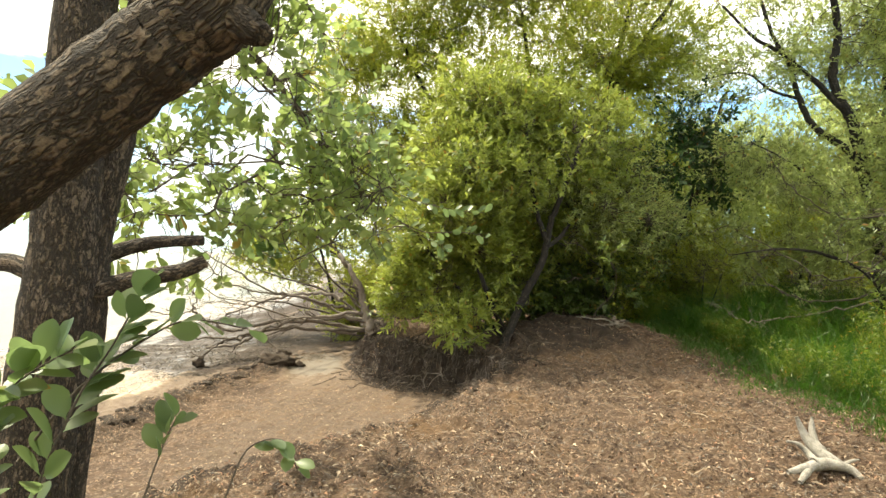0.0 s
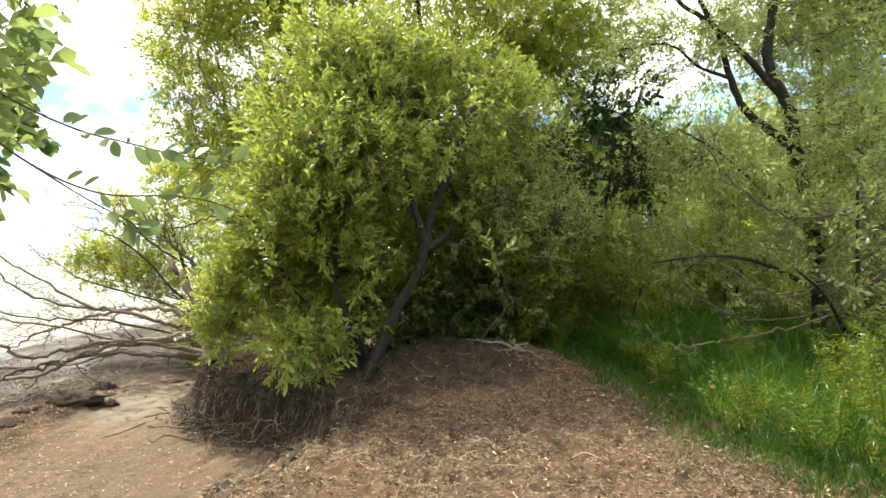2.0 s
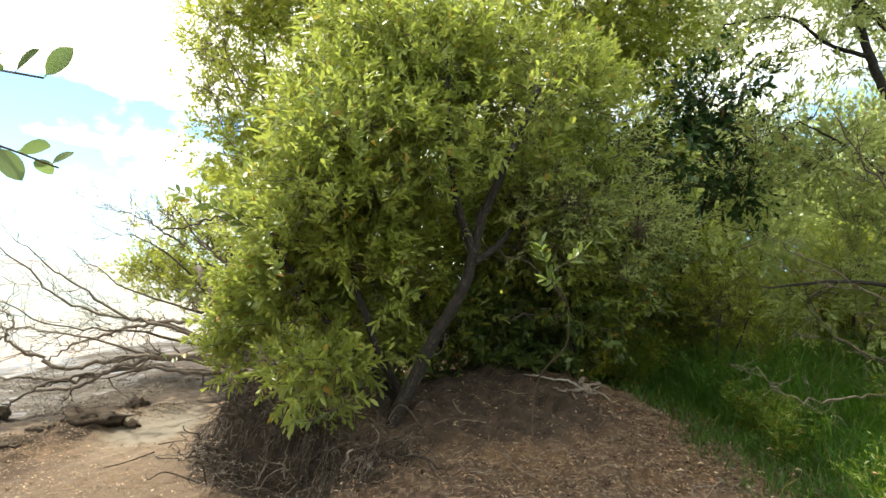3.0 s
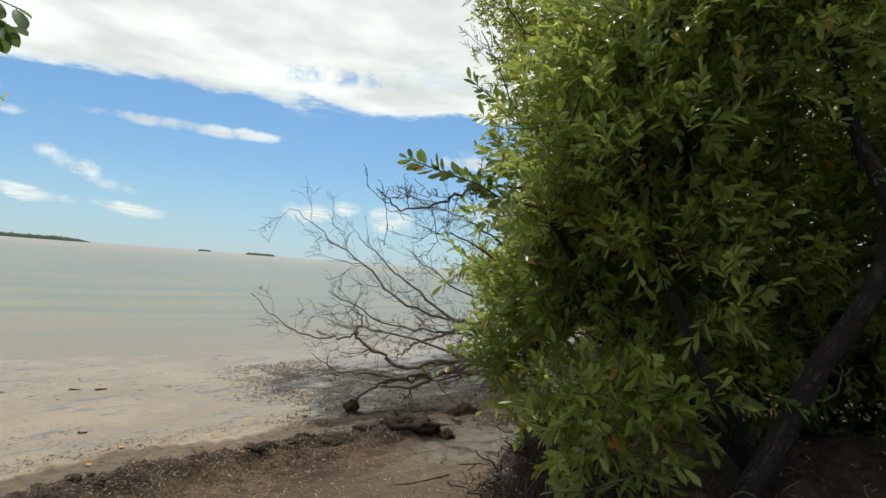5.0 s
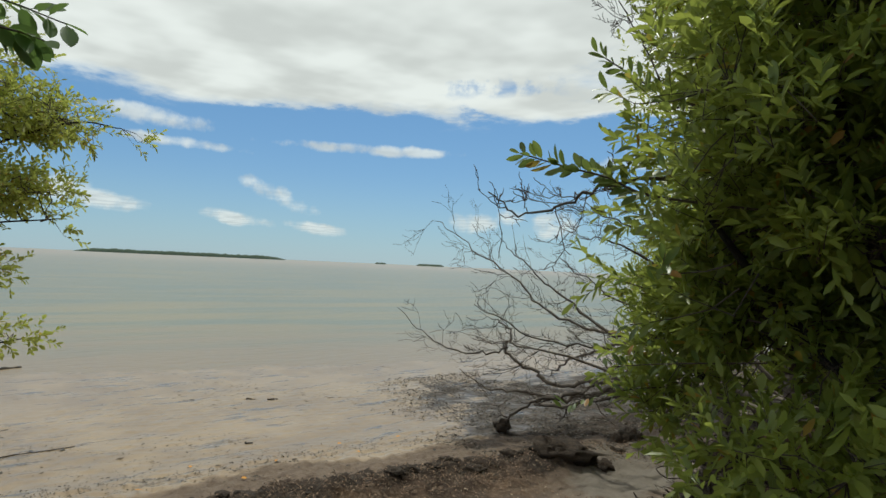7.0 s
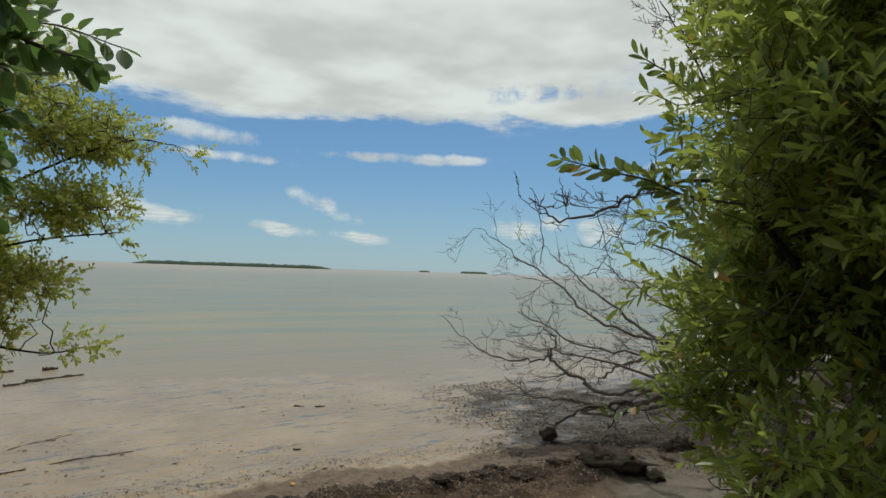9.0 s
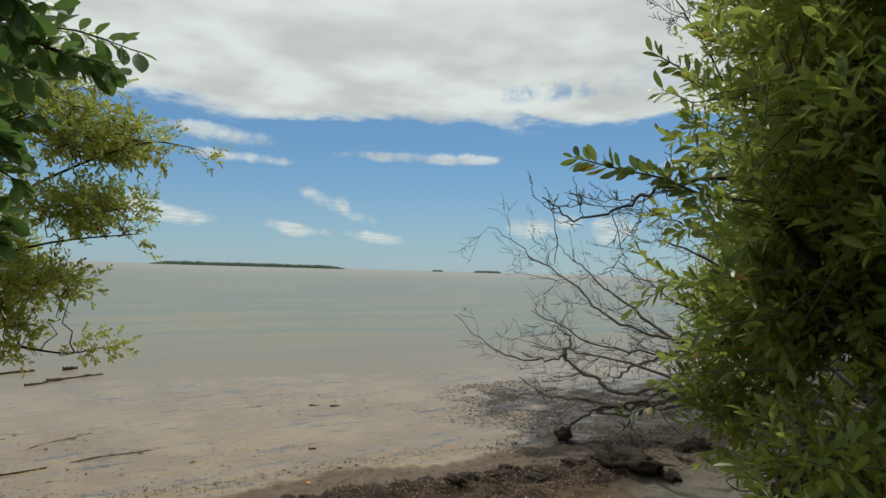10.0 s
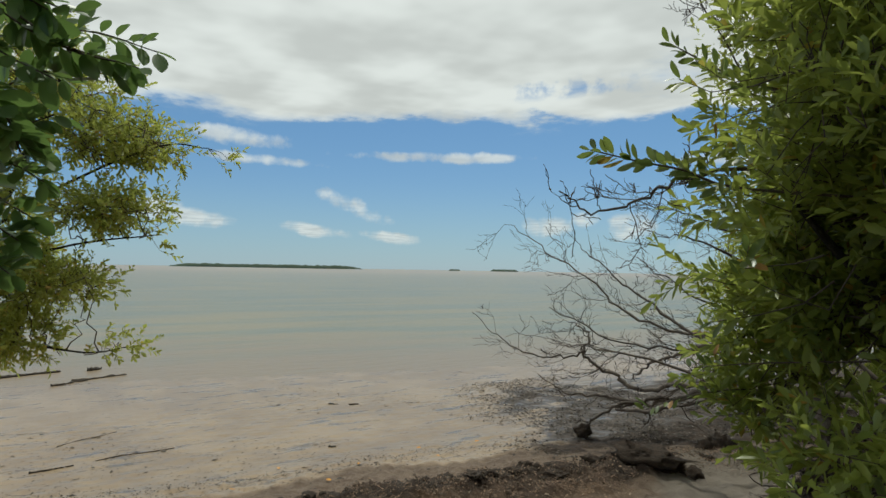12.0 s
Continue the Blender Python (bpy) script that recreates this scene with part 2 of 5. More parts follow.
def water_material():
    m, tr, add, out = material("turbid_sea_water")
    co = add("ShaderNodeTexCoord").outputs["Object"]
    mp = add("ShaderNodeMapping", Vector=co)
    mp.inputs["Rotation"].default_value = (0, 0, radians(28))
    mp.inputs["Scale"].default_value = (0.75, 0.09, 1)
    n = add("ShaderNodeTexNoise", Vector=mp.outputs[0], Scale=1.0, Detail=6.0, Roughness=0.6)
    col = mix_colour(add, tr, ramp(add, tr, n.outputs[0], 0.42, 0.62), (0.178, 0.184, 0.128), (0.28, 0.222, 0.108))
    place = add("ShaderNodeSeparateXYZ", Vector=co)
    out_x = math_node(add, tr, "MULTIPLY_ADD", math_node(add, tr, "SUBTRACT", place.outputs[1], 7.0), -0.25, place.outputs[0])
    # colour turns paler and more beige far from shore
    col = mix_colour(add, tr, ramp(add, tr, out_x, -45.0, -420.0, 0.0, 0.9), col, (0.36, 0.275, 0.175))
    # shallow water over the flat is stirred up to the colour of its mud
    shoal = ramp(add, tr, math_node(add, tr, "MULTIPLY_ADD", n.outputs[0], 16.0, out_x), -2.0, -13.0, 1.0, 0.0)
    col = mix_colour(add, tr, shoal, col, (0.265, 0.195, 0.123))
    wave = add("ShaderNodeMapping", Vector=co)
    wave.inputs["Rotation"].default_value = (0, 0, radians(28))
    wave.inputs["Scale"].default_value = (3.0, 0.8, 1)
    w = add("ShaderNodeTexNoise", Vector=wave.outputs[0], Scale=1.6, Detail=5.0, Roughness=0.6)
    p = add("ShaderNodeBsdfPrincipled", Roughness=0.3, IOR=1.33, Normal=bump(add, tr, w.outputs[0], 0.5, 0.06))
    tr.links.new(col, p.inputs["Base Color"])
    tr.links.new(p.outputs[0], out.inputs[0])
    return m


LEAF_YELLOW = leaf_material("leaf_yellow_green", (0.31, 0.335, 0.055), (0.14, 0.175, 0.033), through=0.62)
LEAF_SHORE = leaf_material("leaf_autumn_tinted", (0.35, 0.37, 0.08), (0.175, 0.205, 0.045), dead=(0.42, 0.22, 0.03), dead_share=0.04, through=0.58)
# green leaf with the shade of the hollow put into its colour
LEAF_GREEN_SHADED = leaf_material("leaf_green_shaded", (0.115, 0.16, 0.034), (0.045, 0.078, 0.019), through=0.36)
LEAF_BUSH = leaf_material("leaf_olive_green", (0.29, 0.325, 0.066), (0.115, 0.16, 0.038), through=0.51)
LEAF_MID = leaf_material("leaf_mid_green", (0.19, 0.235, 0.07), (0.085, 0.12, 0.035), through=0.42)
LEAF_DARK = leaf_material("leaf_dark_green", (0.045, 0.095, 0.022), (0.018, 0.05, 0.014), through=0.25)
LEAF_GREY = leaf_material("leaf_grey_green", (0.36, 0.405, 0.145), (0.175, 0.215, 0.082), through=0.57)
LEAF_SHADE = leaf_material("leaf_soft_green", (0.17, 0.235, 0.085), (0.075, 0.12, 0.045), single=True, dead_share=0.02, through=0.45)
LEAF_SOFT = leaf_material("leaf_soft_green_mass", (0.25, 0.31, 0.10), (0.12, 0.17, 0.055), through=0.55)
LEAF_ONE = leaf_material("leaf_single_green", (0.13, 0.20, 0.05), (0.055, 0.105, 0.026), single=True, dead_share=0.0, through=0.45)
LEAF_ONE_OLIVE = leaf_material("leaf_single_olive", (0.165, 0.21, 0.05), (0.06, 0.1, 0.026), single=True, dead_share=0.03, through=0.44)
GRASS = leaf_material("grass_green", (0.058, 0.132, 0.012), (0.016, 0.062, 0.006), dead=(0.30, 0.22, 0.07), dead_share=0.025)
HERB = leaf_material("herb_yellow_green", (0.14, 0.19, 0.02), (0.06, 0.11, 0.012), dead=(0.42, 0.15, 0.03), dead_share=0.03)
BARK = bark_material("bark_grey_brown", (0.075, 0.052, 0.036), (0.25, 0.18, 0.125), 110.0, 0.006, 0.42, crevice=0.16)
BARK_DARK = bark_material("bark_dark", (0.024, 0.018, 0.014), (0.08, 0.06, 0.046), 45.0, 0.004)
BARK_TWIG = plain_material("bark_twig", (0.05, 0.037, 0.029), (0.13, 0.10, 0.077), 30.0)
DEAD_WOOD = plain_material("dead_wood_grey", (0.11, 0.085, 0.068), (0.25, 0.205, 0.17), 25.0)
PALE_WOOD = plain_material("bleached_driftwood", (0.19, 0.165, 0.14), (0.42, 0.385, 0.335), 26.0, depth=0.008)
ROOT = plain_material("root_brown", (0.022, 0.014, 0.01), (0.075, 0.05, 0.034), 30.0)
PEAT = plain_material("peat_black_brown", (0.022, 0.015, 0.01), (0.085, 0.056, 0.037), 28.0, 0.95, 0.03)
LITTER = plain_material("leaf_litter_brown", (0.15, 0.09, 0.055), (0.27, 0.18, 0.115), 15.0, island=0.7)
LITTER_DARK = plain_material("leaf_litter_dark", (0.035, 0.02, 0.012), (0.09, 0.05, 0.028), 15.0, island=0.6)
LITTER_RED = plain_material("leaf_litter_red", (0.16, 0.078, 0.045), (0.26, 0.14, 0.082), 15.0, island=0.5)
LITTER_GREY = plain_material("leaf_litter_grey", (0.10, 0.085, 0.07), (0.22, 0.19, 0.16), 15.0, island=0.6)
LITTER_PALE = plain_material("leaf_litter_pale", (0.27, 0.195, 0.13), (0.40, 0.31, 0.22), 15.0, island=0.5)
WEED = plain_material("seaweed_dark", (0.025, 0.02, 0.015), (0.10, 0.075, 0.05), 15.0, island=0.5)
LEAF_ORANGE = plain_material("fallen_leaf_orange", (0.55, 0.22, 0.03), (0.75, 0.38, 0.06), 30.0)
FAR_GREEN = plain_material("far_mangrove_green", (0.035, 0.06, 0.035), (0.06, 0.09, 0.05), 0.3)
SAND_GROUND = ground_material()
WATER = water_material()


# ---- mesh helpers ----
def mesh_from(name, verts, faces, mat, smooth=False):
    me = bpy.data.meshes.new(name)
    me.from_pydata(verts, [], faces)
    me.materials.append(mat)
    if smooth:
        me.shade_smooth()
    me.update()
    return me


def bulk_mesh(name, verts, quads, mat, smooth=True):
    """Mesh from large arrays: verts n x 3, quads m x 4."""
    me = bpy.data.meshes.new(name)
    me.vertices.add(len(verts))
    me.vertices.foreach_set("co", np.asarray(verts, dtype=np.float32).ravel())
    k = quads.shape[1]
    me.loops.add(quads.size)
    me.loops.foreach_set("vertex_index", quads.astype(np.int32).ravel())
    me.polygons.add(len(quads))
    me.polygons.foreach_set("loop_start", np.arange(0, quads.size, k, dtype=np.int32))
    me.materials.append(mat)
    me.update(calc_edges=True)
    me.validate()
    if smooth:
        me.shade_smooth()
    return me


def thing(name, place, label, category, group="", kind=""):
    ob = new(name)
    ob.location = place
    ob.empty_display_size = 0.1
    return tagged(ob, label, category, group, kind)


def child(name, me, parent, label="", kind="", own=False):
    """A part under its thing; the mesh is in world coordinates unless own is set."""
    ob = new(name, me)
    ob.parent = parent
    if not own:
        root = Vector((0, 0, 0))
        up = parent
        while up is not None:
            root += up.location
            up = up.parent
        ob.location = -root
    return tagged(ob, label, kind=kind)


def unit(v):
    return v / np.maximum(np.linalg.norm(v, axis=-1, keepdims=True), 1e-9)


def smooth_path(points, steps=6):
    """Catmull-Rom through a few control points."""
    p = [np.array(q, float) for q in points]
    p = [2 * p[0] - p[1]] + p + [2 * p[-1] - p[-2]]
    out = []
    for i in range(1, len(p) - 2):
        for s in range(steps):
            u = s / steps
            a, b, c, d = p[i - 1], p[i], p[i + 1], p[i + 2]
            out.append(0.5 * (2 * b + (c - a) * u + (2 * a - 5 * b + 4 * c - d) * u * u + (3 * b - a - 3 * c + d) * u ** 3))
    out.append(p[-2])
    return np.array(out)


class Tubes:
    """Gathers tapered branches into one mesh."""

    def __init__(self):
        self.v, self.f, self.g, self.n = [], [], [], 0

    def add(self, path, r0, r1, sides=6, rough=0.0, rng=None, power=1.0):
        path = np.asarray(path, float)
        k = len(path)
        t = unit(np.gradient(path, axis=0))
        ref = np.array([0.0, 0.0, 1.0]) if abs(t[0, 2]) < 0.9 else np.array([1.0, 0.0, 0.0])
        u = [unit(np.cross(t[0], ref))]
        for step in t[1:]:
            u.append(unit(u[-1] - step * np.dot(u[-1], step)))
        u = np.array(u)
        w = np.cross(t, u)
        r = r0 + (r1 - r0) * np.linspace(0, 1, k) ** power
        ang = np.linspace(0, 2 * np.pi, sides, endpoint=False)
        ring = np.cos(ang)[None, :, None] * u[:, None, :] + np.sin(ang)[None, :, None] * w[:, None, :]
        rr = np.repeat(r[:, None], sides, axis=1)
        if rough and rng is not None:
            rr = rr * (1 + rough * rng.normal(size=(k, 1)) + rough * rng.normal(size=(k, sides)))
        v = path[:, None, :] + ring * rr[:, :, None]
        v = v.reshape(-1, 3)
        i = np.arange(k - 1)[:, None] * sides
        j = np.arange(sides)[None, :]
        q = np.stack([i + j, i + (j + 1) % sides, i + sides + (j + 1) % sides, i + sides + j], -1).reshape(-1, 4)
        caps = []
        for at, base in ((path[0], 0), (path[-1], (k - 1) * sides)):
            v = np.vstack([v, at])
            c = len(v) - 1
            for jj in range(0, sides, 2):
                ids = [base + jj, base + (jj + 1) % sides, base + (jj + 2) % sides, c]
                if len(set(ids)) == 4:
                    caps.append(ids)
        if caps:
            q = np.vstack([q, np.array(caps)])
        run = np.concatenate([[0], np.cumsum(np.linalg.norm(np.diff(path, axis=0), axis=1))]) + self.n * 0.37
        g = np.stack([np.cos(ang)[None, :] * r[:, None], np.sin(ang)[None, :] * r[:, None], np.repeat(run[:, None], sides, axis=1)], -1).reshape(-1, 3)
        self.g.append(np.vstack([g, [[0, 0, run[0]], [0, 0, run[-1]]]]))
        self.v.append(v)
        self.f.append(q + self.n)
        self.n += len(v)

    def mesh(self, name, mat):
        me = bulk_mesh(name, np.vstack(self.v), np.vstack(self.f), mat)
        at = me.attributes.new("grain", "FLOAT_VECTOR", "POINT")
        at.data.foreach_set("vector", np.vstack(self.g).astype(np.float32).ravel())
        return me


def wander(rng, a, b, steps=6, wild=0.12, sag=0.0):
    """A crooked path from a to b."""
    a, b = np.asarray(a, float), np.asarray(b, float)
    s = np.linspace(0, 1, steps + 1)[:, None]
    p = a + (b - a) * s
    length = np.linalg.norm(b - a)
    off = np.cumsum(rng.normal(size=(steps + 1, 3)), axis=0) * wild * length / steps ** 0.5 * 0.5
    off = off - off[0] - (off[-1] - off[0]) * s
    p = p + off
    p[:, 2] += sag * length * np.sin(np.pi * s[:, 0])
    return p


def leaf_sheet(name, rng, base, way, normal, length, width, mat, simple=False, cup=0.12):
    """Many leaves as one mesh: each is an obovate blade folded along its midrib."""
    n = len(base)
    way = unit(way)
    side = unit(np.cross(way, normal))
    nor = np.cross(side, way)
    if simple:
        tmpl = [(0, 0, 0), (0.55, -0.5, 1), (1, 0, 0.3), (0.55, 0.5, 1)]
        quads = [(0, 1, 2, 3)]
    else:
        tmpl = [(0, 0, 0), (0.30, -0.34, 0.7), (0.70, -0.5, 0.9), (1.0, 0, 0.2), (0.70, 0.5, 0.9), (0.30, 0.34, 0.7), (0.35, 0, -0.2), (0.72, 0, -0.2)]
        quads = [(0, 1, 6, 5), (1, 2, 7, 6), (6, 7, 4, 5), (2, 3, 4, 7)]
    t = np.array(tmpl)
    L, W = length[:, None, None], width[:, None, None]
    v = base[:, None, :] + way[:, None, :] * L * t[None, :, 0:1] + side[:, None, :] * W * t[None, :, 1:2] + nor[:, None, :] * W * cup * t[None, :, 2:3] * 2
    v[:, :, 2] -= (0.12 * length[:, None]) * t[None, :, 0] ** 2
    q = (np.arange(n)[:, None, None] * len(tmpl) + np.array(quads)[None]).reshape(-1, 4)
    return bulk_mesh(name, v.reshape(-1, 3), q, mat, smooth=False)


def one_leaf(name, length, width, mat):
    """A single large leaf along +y with a petiole, folded at the midrib."""
    bm = bmesh.new()
    rows = ((0.0, 0.03), (0.12, 0.05), (0.25, 0.30), (0.45, 0.46), (0.65, 0.5), (0.82, 0.40), (0.94, 0.2), (1.0, 0.02))
    prev = None
    for s, w in rows:
        z = -0.10 * length * s * s
        ring = [bm.verts.new((x * width, s * length, z + abs(x) * width * 0.25)) for x in (-w, 0, w)]
        if prev:
            for i in range(2):
                bm.faces.new((prev[i], prev[i + 1], ring[i + 1], ring[i]))
        prev = ring
    me = bpy.data.meshes.new(name)
    bm.to_mesh(me)
    bm.free()
    me.materials.append(mat)
    me.shade_smooth()
    return me


def gaps(p, scale, seed):
    """Cheap smooth noise in space, about -1 to 1."""
    rng = np.random.default_rng(seed)
    v = np.zeros(len(p))
    for k in range(7):
        d = rng.normal(size=3) * scale * (1 + 0.45 * k)
        v += np.sin(p @ d + rng.uniform(0, 6.28)) / (1 + 0.35 * k)
    return v / 2.6


def clump_points(rng, blobs, count, shell=0.5, hole=-0.4, hole_scale=2.2, seed=1, floor=None):
    """Twig roots spread over blobs (cx, cy, cz, rx, ry, rz): more towards their skins, with an uneven outline and gaps."""
    b = np.array(blobs, float)
    area = (b[:, 3] * b[:, 4] + b[:, 4] * b[:, 5] + b[:, 3] * b[:, 5])
    pick = rng.choice(len(b), size=count * 2, p=area / area.sum())
    d = unit(rng.normal(size=(count * 2, 3)))
    r = rng.uniform(size=count * 2) ** shell
    uneven = 1 + 0.38 * gaps(d * 2.0 + b[pick, :3] * 3.1, 1.3, seed + 5)
    p = b[pick, :3] + d * b[pick, 3:6] * (r * uneven)[:, None]
    keep = gaps(p, hole_scale, seed) > hole
    if floor is not None:
        keep &= p[:, 2] > floor
    p, d = p[keep][:count], d[keep][:count]
    return p, d


def twigs_and_leaves(rng, p, d, per, length, width, spread, up=0.45, loose=0.5, whorl=0.6):
    """Leaves in loose whorls towards the ends of twigs that start at p and head outward."""
    n = len(p)
    axis = unit(d * 0.8 + np.array([0, 0, up]) + rng.normal(size=(n, 3)) * loose)
    any_v = unit(rng.normal(size=(n, 3)))
    u = unit(np.cross(axis, any_v))
    w = np.cross(axis, u)
    s = np.tile(np.linspace(0.15, 1.0, per), (n, 1)) * spread * rng.uniform(0.6, 1.3, (n, 1))
    a = np.arange(per)[None, :] * 2.4 + rng.uniform(0, 6.28, (n, 1)) + rng.normal(size=(n, per)) * 0.3
    rad = np.cos(a)[..., None] * u[:, None] + np.sin(a)[..., None] * w[:, None]
    base = p[:, None] + axis[:, None] * s[..., None]
    tilt = np.linspace(1.0, 0.55, per)[None, :, None] * whorl * 1.6
    way = unit(axis[:, None] * 0.8 + rad * tilt + rng.normal(size=(n, per, 3)) * 0.18)
    nor = unit(axis[:, None] * 0.8 - rad * 0.3 + np.array([0, 0, 0.5]) + rng.normal(size=(n, per, 3)) * 0.25)
    L = length * rng.uniform(0.55, 1.2, n * per)
    W = L * width * rng.uniform(0.8, 1.2, n * per)
    tips = p + axis * spread
    return base.reshape(-1, 3), way.reshape(-1, 3), nor.reshape(-1, 3), L, W, p, tips


def near_first(points, stretch):
    """Which leaves lie in a stretch of the plan (x0, x1, y0, y1, z0, z1)."""
    x0, x1, y0, y1, z0, z1 = stretch
    return (points[:, 0] > x0) & (points[:, 0] < x1) & (points[:, 1] > y0) & (points[:, 1] < y1) & (points[:, 2] > z0) & (points[:, 2] < z1)


def place_leaf(me, name, parent, base, way, nor, length, ref, origin=None):
    y = Vector(way).normalized()
    x = y.cross(Vector(nor)).normalized()
    z = x.cross(y)
    ob = new(name, me)
    ob.parent = parent
    root = parent.location if origin is None else origin
    m = Matrix((x, y, z)).transposed().to_4x4()
    m.translation = Vector(base) - root
    ob.matrix_basis = m @ Matrix.Scale(length / ref, 4)
    return ob


def make_tree(seed, name, label, category, base, stems, blobs, count, leaf, mat, bark=None, per=8, width=0.42, spread=0.16, shell=0.5, hole=-0.35,
              hole_scale=2.2, simple=False, floor=None, parts_in=None, single=None, branches=60, up=0.45, loose=0.5, group="", twig_r=0.0022, whorl=0.6, wobble=0.08, lumps=0.03, steps=7, sides=14):
    """A tree or bush: crooked stems through a few points each, branches to its leaf masses, twigs, leaves."""
    rng = np.random.default_rng(seed)
    bark = bark or BARK_DARK
    root = thing(name, base, label, category, group)
    all_nodes = []
    for i, (pts, r0, r1) in enumerate(stems):
        path = smooth_path(pts, steps)
        path = path + rng.normal(size=path.shape) * r0 * wobble
        tb = Tubes()
        tb.add(path, r0, r1, sides, lumps, rng)
        child("trunk" if i == 0 else "limb", tb.mesh("trunk", bark), root)
        all_nodes.append(path[len(path) // 4:] if i == 0 else path)
    nodes = np.vstack(all_nodes)
    p, d = clump_points(rng, blobs, count, shell, hole, hole_scale, seed, floor)
    tb = Tubes()
    targets = p[rng.choice(len(p), size=min(branches, len(p)), replace=False)]
    ends = []
    for q in targets:
        dist = np.linalg.norm(nodes - q, axis=1) + 0.8 * np.maximum(0, nodes[:, 2] - q[2] + 0.1)
        a = nodes[np.argmin(dist)]
        ln = np.linalg.norm(q - a)
        if ln > 0.8:
            a = q + (a - q) * (0.8 / ln)
            ln = 0.8
        path = wander(rng, a, q, 8, 0.4, -0.05)
        tb.add(path, 0.003 + 0.005 * ln, 0.0022, 5)
        ends.append(path[3:])
    if ends:
        nodes = np.vstack([nodes] + ends)
    base_l, way, nor, L, W, twig_a, twig_b = twigs_and_leaves(rng, p, d, per, leaf, width, spread, up, loose, whorl)
    if twig_r:
        for k in range(0, len(p), 1 if len(p) < 2500 else 3):
            q = p[k]
            dist = np.linalg.norm(nodes - q, axis=1)
            a = nodes[np.argmin(dist)]
            if dist.min() > 0.3:
                a = q + (a - q) * (0.25 / dist.min())
            tb.add(np.array([a, (a + q) / 2 + rng.normal(size=3) * 0.03, q, twig_b[k]]), twig_r * 1.5, twig_r * 0.6, 3)
    child("branchwork", tb.mesh("branchwork", BARK_TWIG if bark is not DEAD_WOOD else DEAD_WOOD), root, kind="stuff")
    if parts_in:
        near = np.flatnonzero(near_first(base_l, parts_in))[:300]
        me = one_leaf("leaf", leaf, leaf * width, single)
        for k in near:
            place_leaf(me, "leaf", root, base_l[k], way[k], nor[k], L[k], leaf)
        rest = np.ones(len(base_l), bool)
        rest[near] = False
        base_l, way, nor, L, W = base_l[rest], way[rest], nor[rest], L[rest], W[rest]
    child("crown", leaf_sheet("crown", rng, base_l, way, nor, L, W, mat, simple), root, kind="stuff")
    return root


# ---- ground sheet ----
def scarp_x(y):
    return np.interp(y, [-6, 0, 2, 3.67, 4.23, 4.76, 5.63, 6.3, 6.6, 7.1, 7.9, 9, 12, 20, 60], [-5.5, -3.5, -2.6, -1.69, -1.16, -0.32, 0.24, 0.74, 0.35, -0.3, -0.8, -1.1, -1.2, -3.5, -12])


def wrack_x(y):
    return np.interp(y, [-4, 2, 5, 6.1, 6.8, 7.5, 8.3, 9.5, 12, 20], [-6.5, -4.6, -3.4, -3.2, -3.25, -3.1, -2.9, -2.5, -2.6, -5])


def edge_grass(y):
    return np.interp(y, [-5, 0, 2.5, 3.5, 4.4, 5.1, 5.8, 7.2, 7.7, 8.7, 12], [3.6, 3.4, 3.25, 3.1, 3.0, 2.8, 2.85, 2.95, 2.65, 2.6, 2.4])


def rough(x, y, scale, seed):
    p = np.stack([x, y, np.zeros_like(x)], -1).reshape(-1, 3)
    return gaps(p, scale, seed).reshape(np.shape(x))


def ground_z(x, y):
    x, y = np.asarray(x, float), np.asarray(y, float)
    slant = x - 0.25 * (np.clip(y, -60, 80) - 7) * np.clip((-x - 7) / 3, 0, 1)
    low = np.interp(slant, [-2000, -100, -40, -12, -8, -5, -3.4, 0, 3, 2000], [-30, -4, -1.6, -0.68, -0.585, -0.47, -0.28, 0.02, 0.2, 0.3])
    cx, cy = np.clip(x, -4, 4.5), np.clip(y, -4, 9)
    high = 0.02 + 0.08 * cx + 0.05 * cy
    wob = 0.10 * rough(x, y, 2.3, 3) + 0.06 * rough(x, y, 7.0, 4) + 0.05 * rough(x, y, 17.0, 5)
    s = np.clip((x + wob - scarp_x(y)) / np.interp(y, [4.5, 6.2], [0.22, 0.14]) + 0.5, 0, 1)
    s = s * s * (3 - 2 * s)
    z = low + (high - low) * s
    # ridge of dry wrack above the tide line, with a torn peat head
    rd = (x - wrack_x(y) - 0.25 + wob) / 0.28
    z = z + 0.11 * np.exp(-rd * rd) * np.clip((y - 3) / 3, 0, 1) * np.clip((10.2 - y) / 1.2, 0, 1)
    crumb = np.exp(-(rd / 1.3) ** 2) * np.clip((y - 3) / 3, 0, 1) * np.clip((10.2 - y) / 1.2, 0, 1)
    z = z + crumb * (0.032 * rough(x, y, 15.0, 10) + 0.022 * rough(x, y, 34.0, 11))
    pd = ((x + 2.35) / 0.22) ** 2 + ((y - 8.60) / 0.5) ** 2
    z = z + 0.075 * np.exp(-pd * 1.2)
    # litter mounds
    for mx, my, mr, mh in ((1.35, 5.9, 0.7, 0.09), (0.55, 5.0, 0.5, 0.05), (2.1, 6.7, 0.6, 0.10), (3.0, 6.3, 0.4, 0.08), (2.4, 7.6, 0.5, 0.12), (1.0, 7.2, 0.8, 0.15), (1.6, 8.0, 0.85, 0.30)):
        z = z + mh * np.exp(-((x - mx) ** 2 + (y - my) ** 2) / (mr * mr))
    amp = 0.015 + 0.018 * s + 0.05 * s * (1 - s)
    amp = np.where(x < -4.6, 0.006, amp)
    z = z + amp * (rough(x, y, 9.0, 8) + 0.7 * rough(x, y, 22.0, 9))
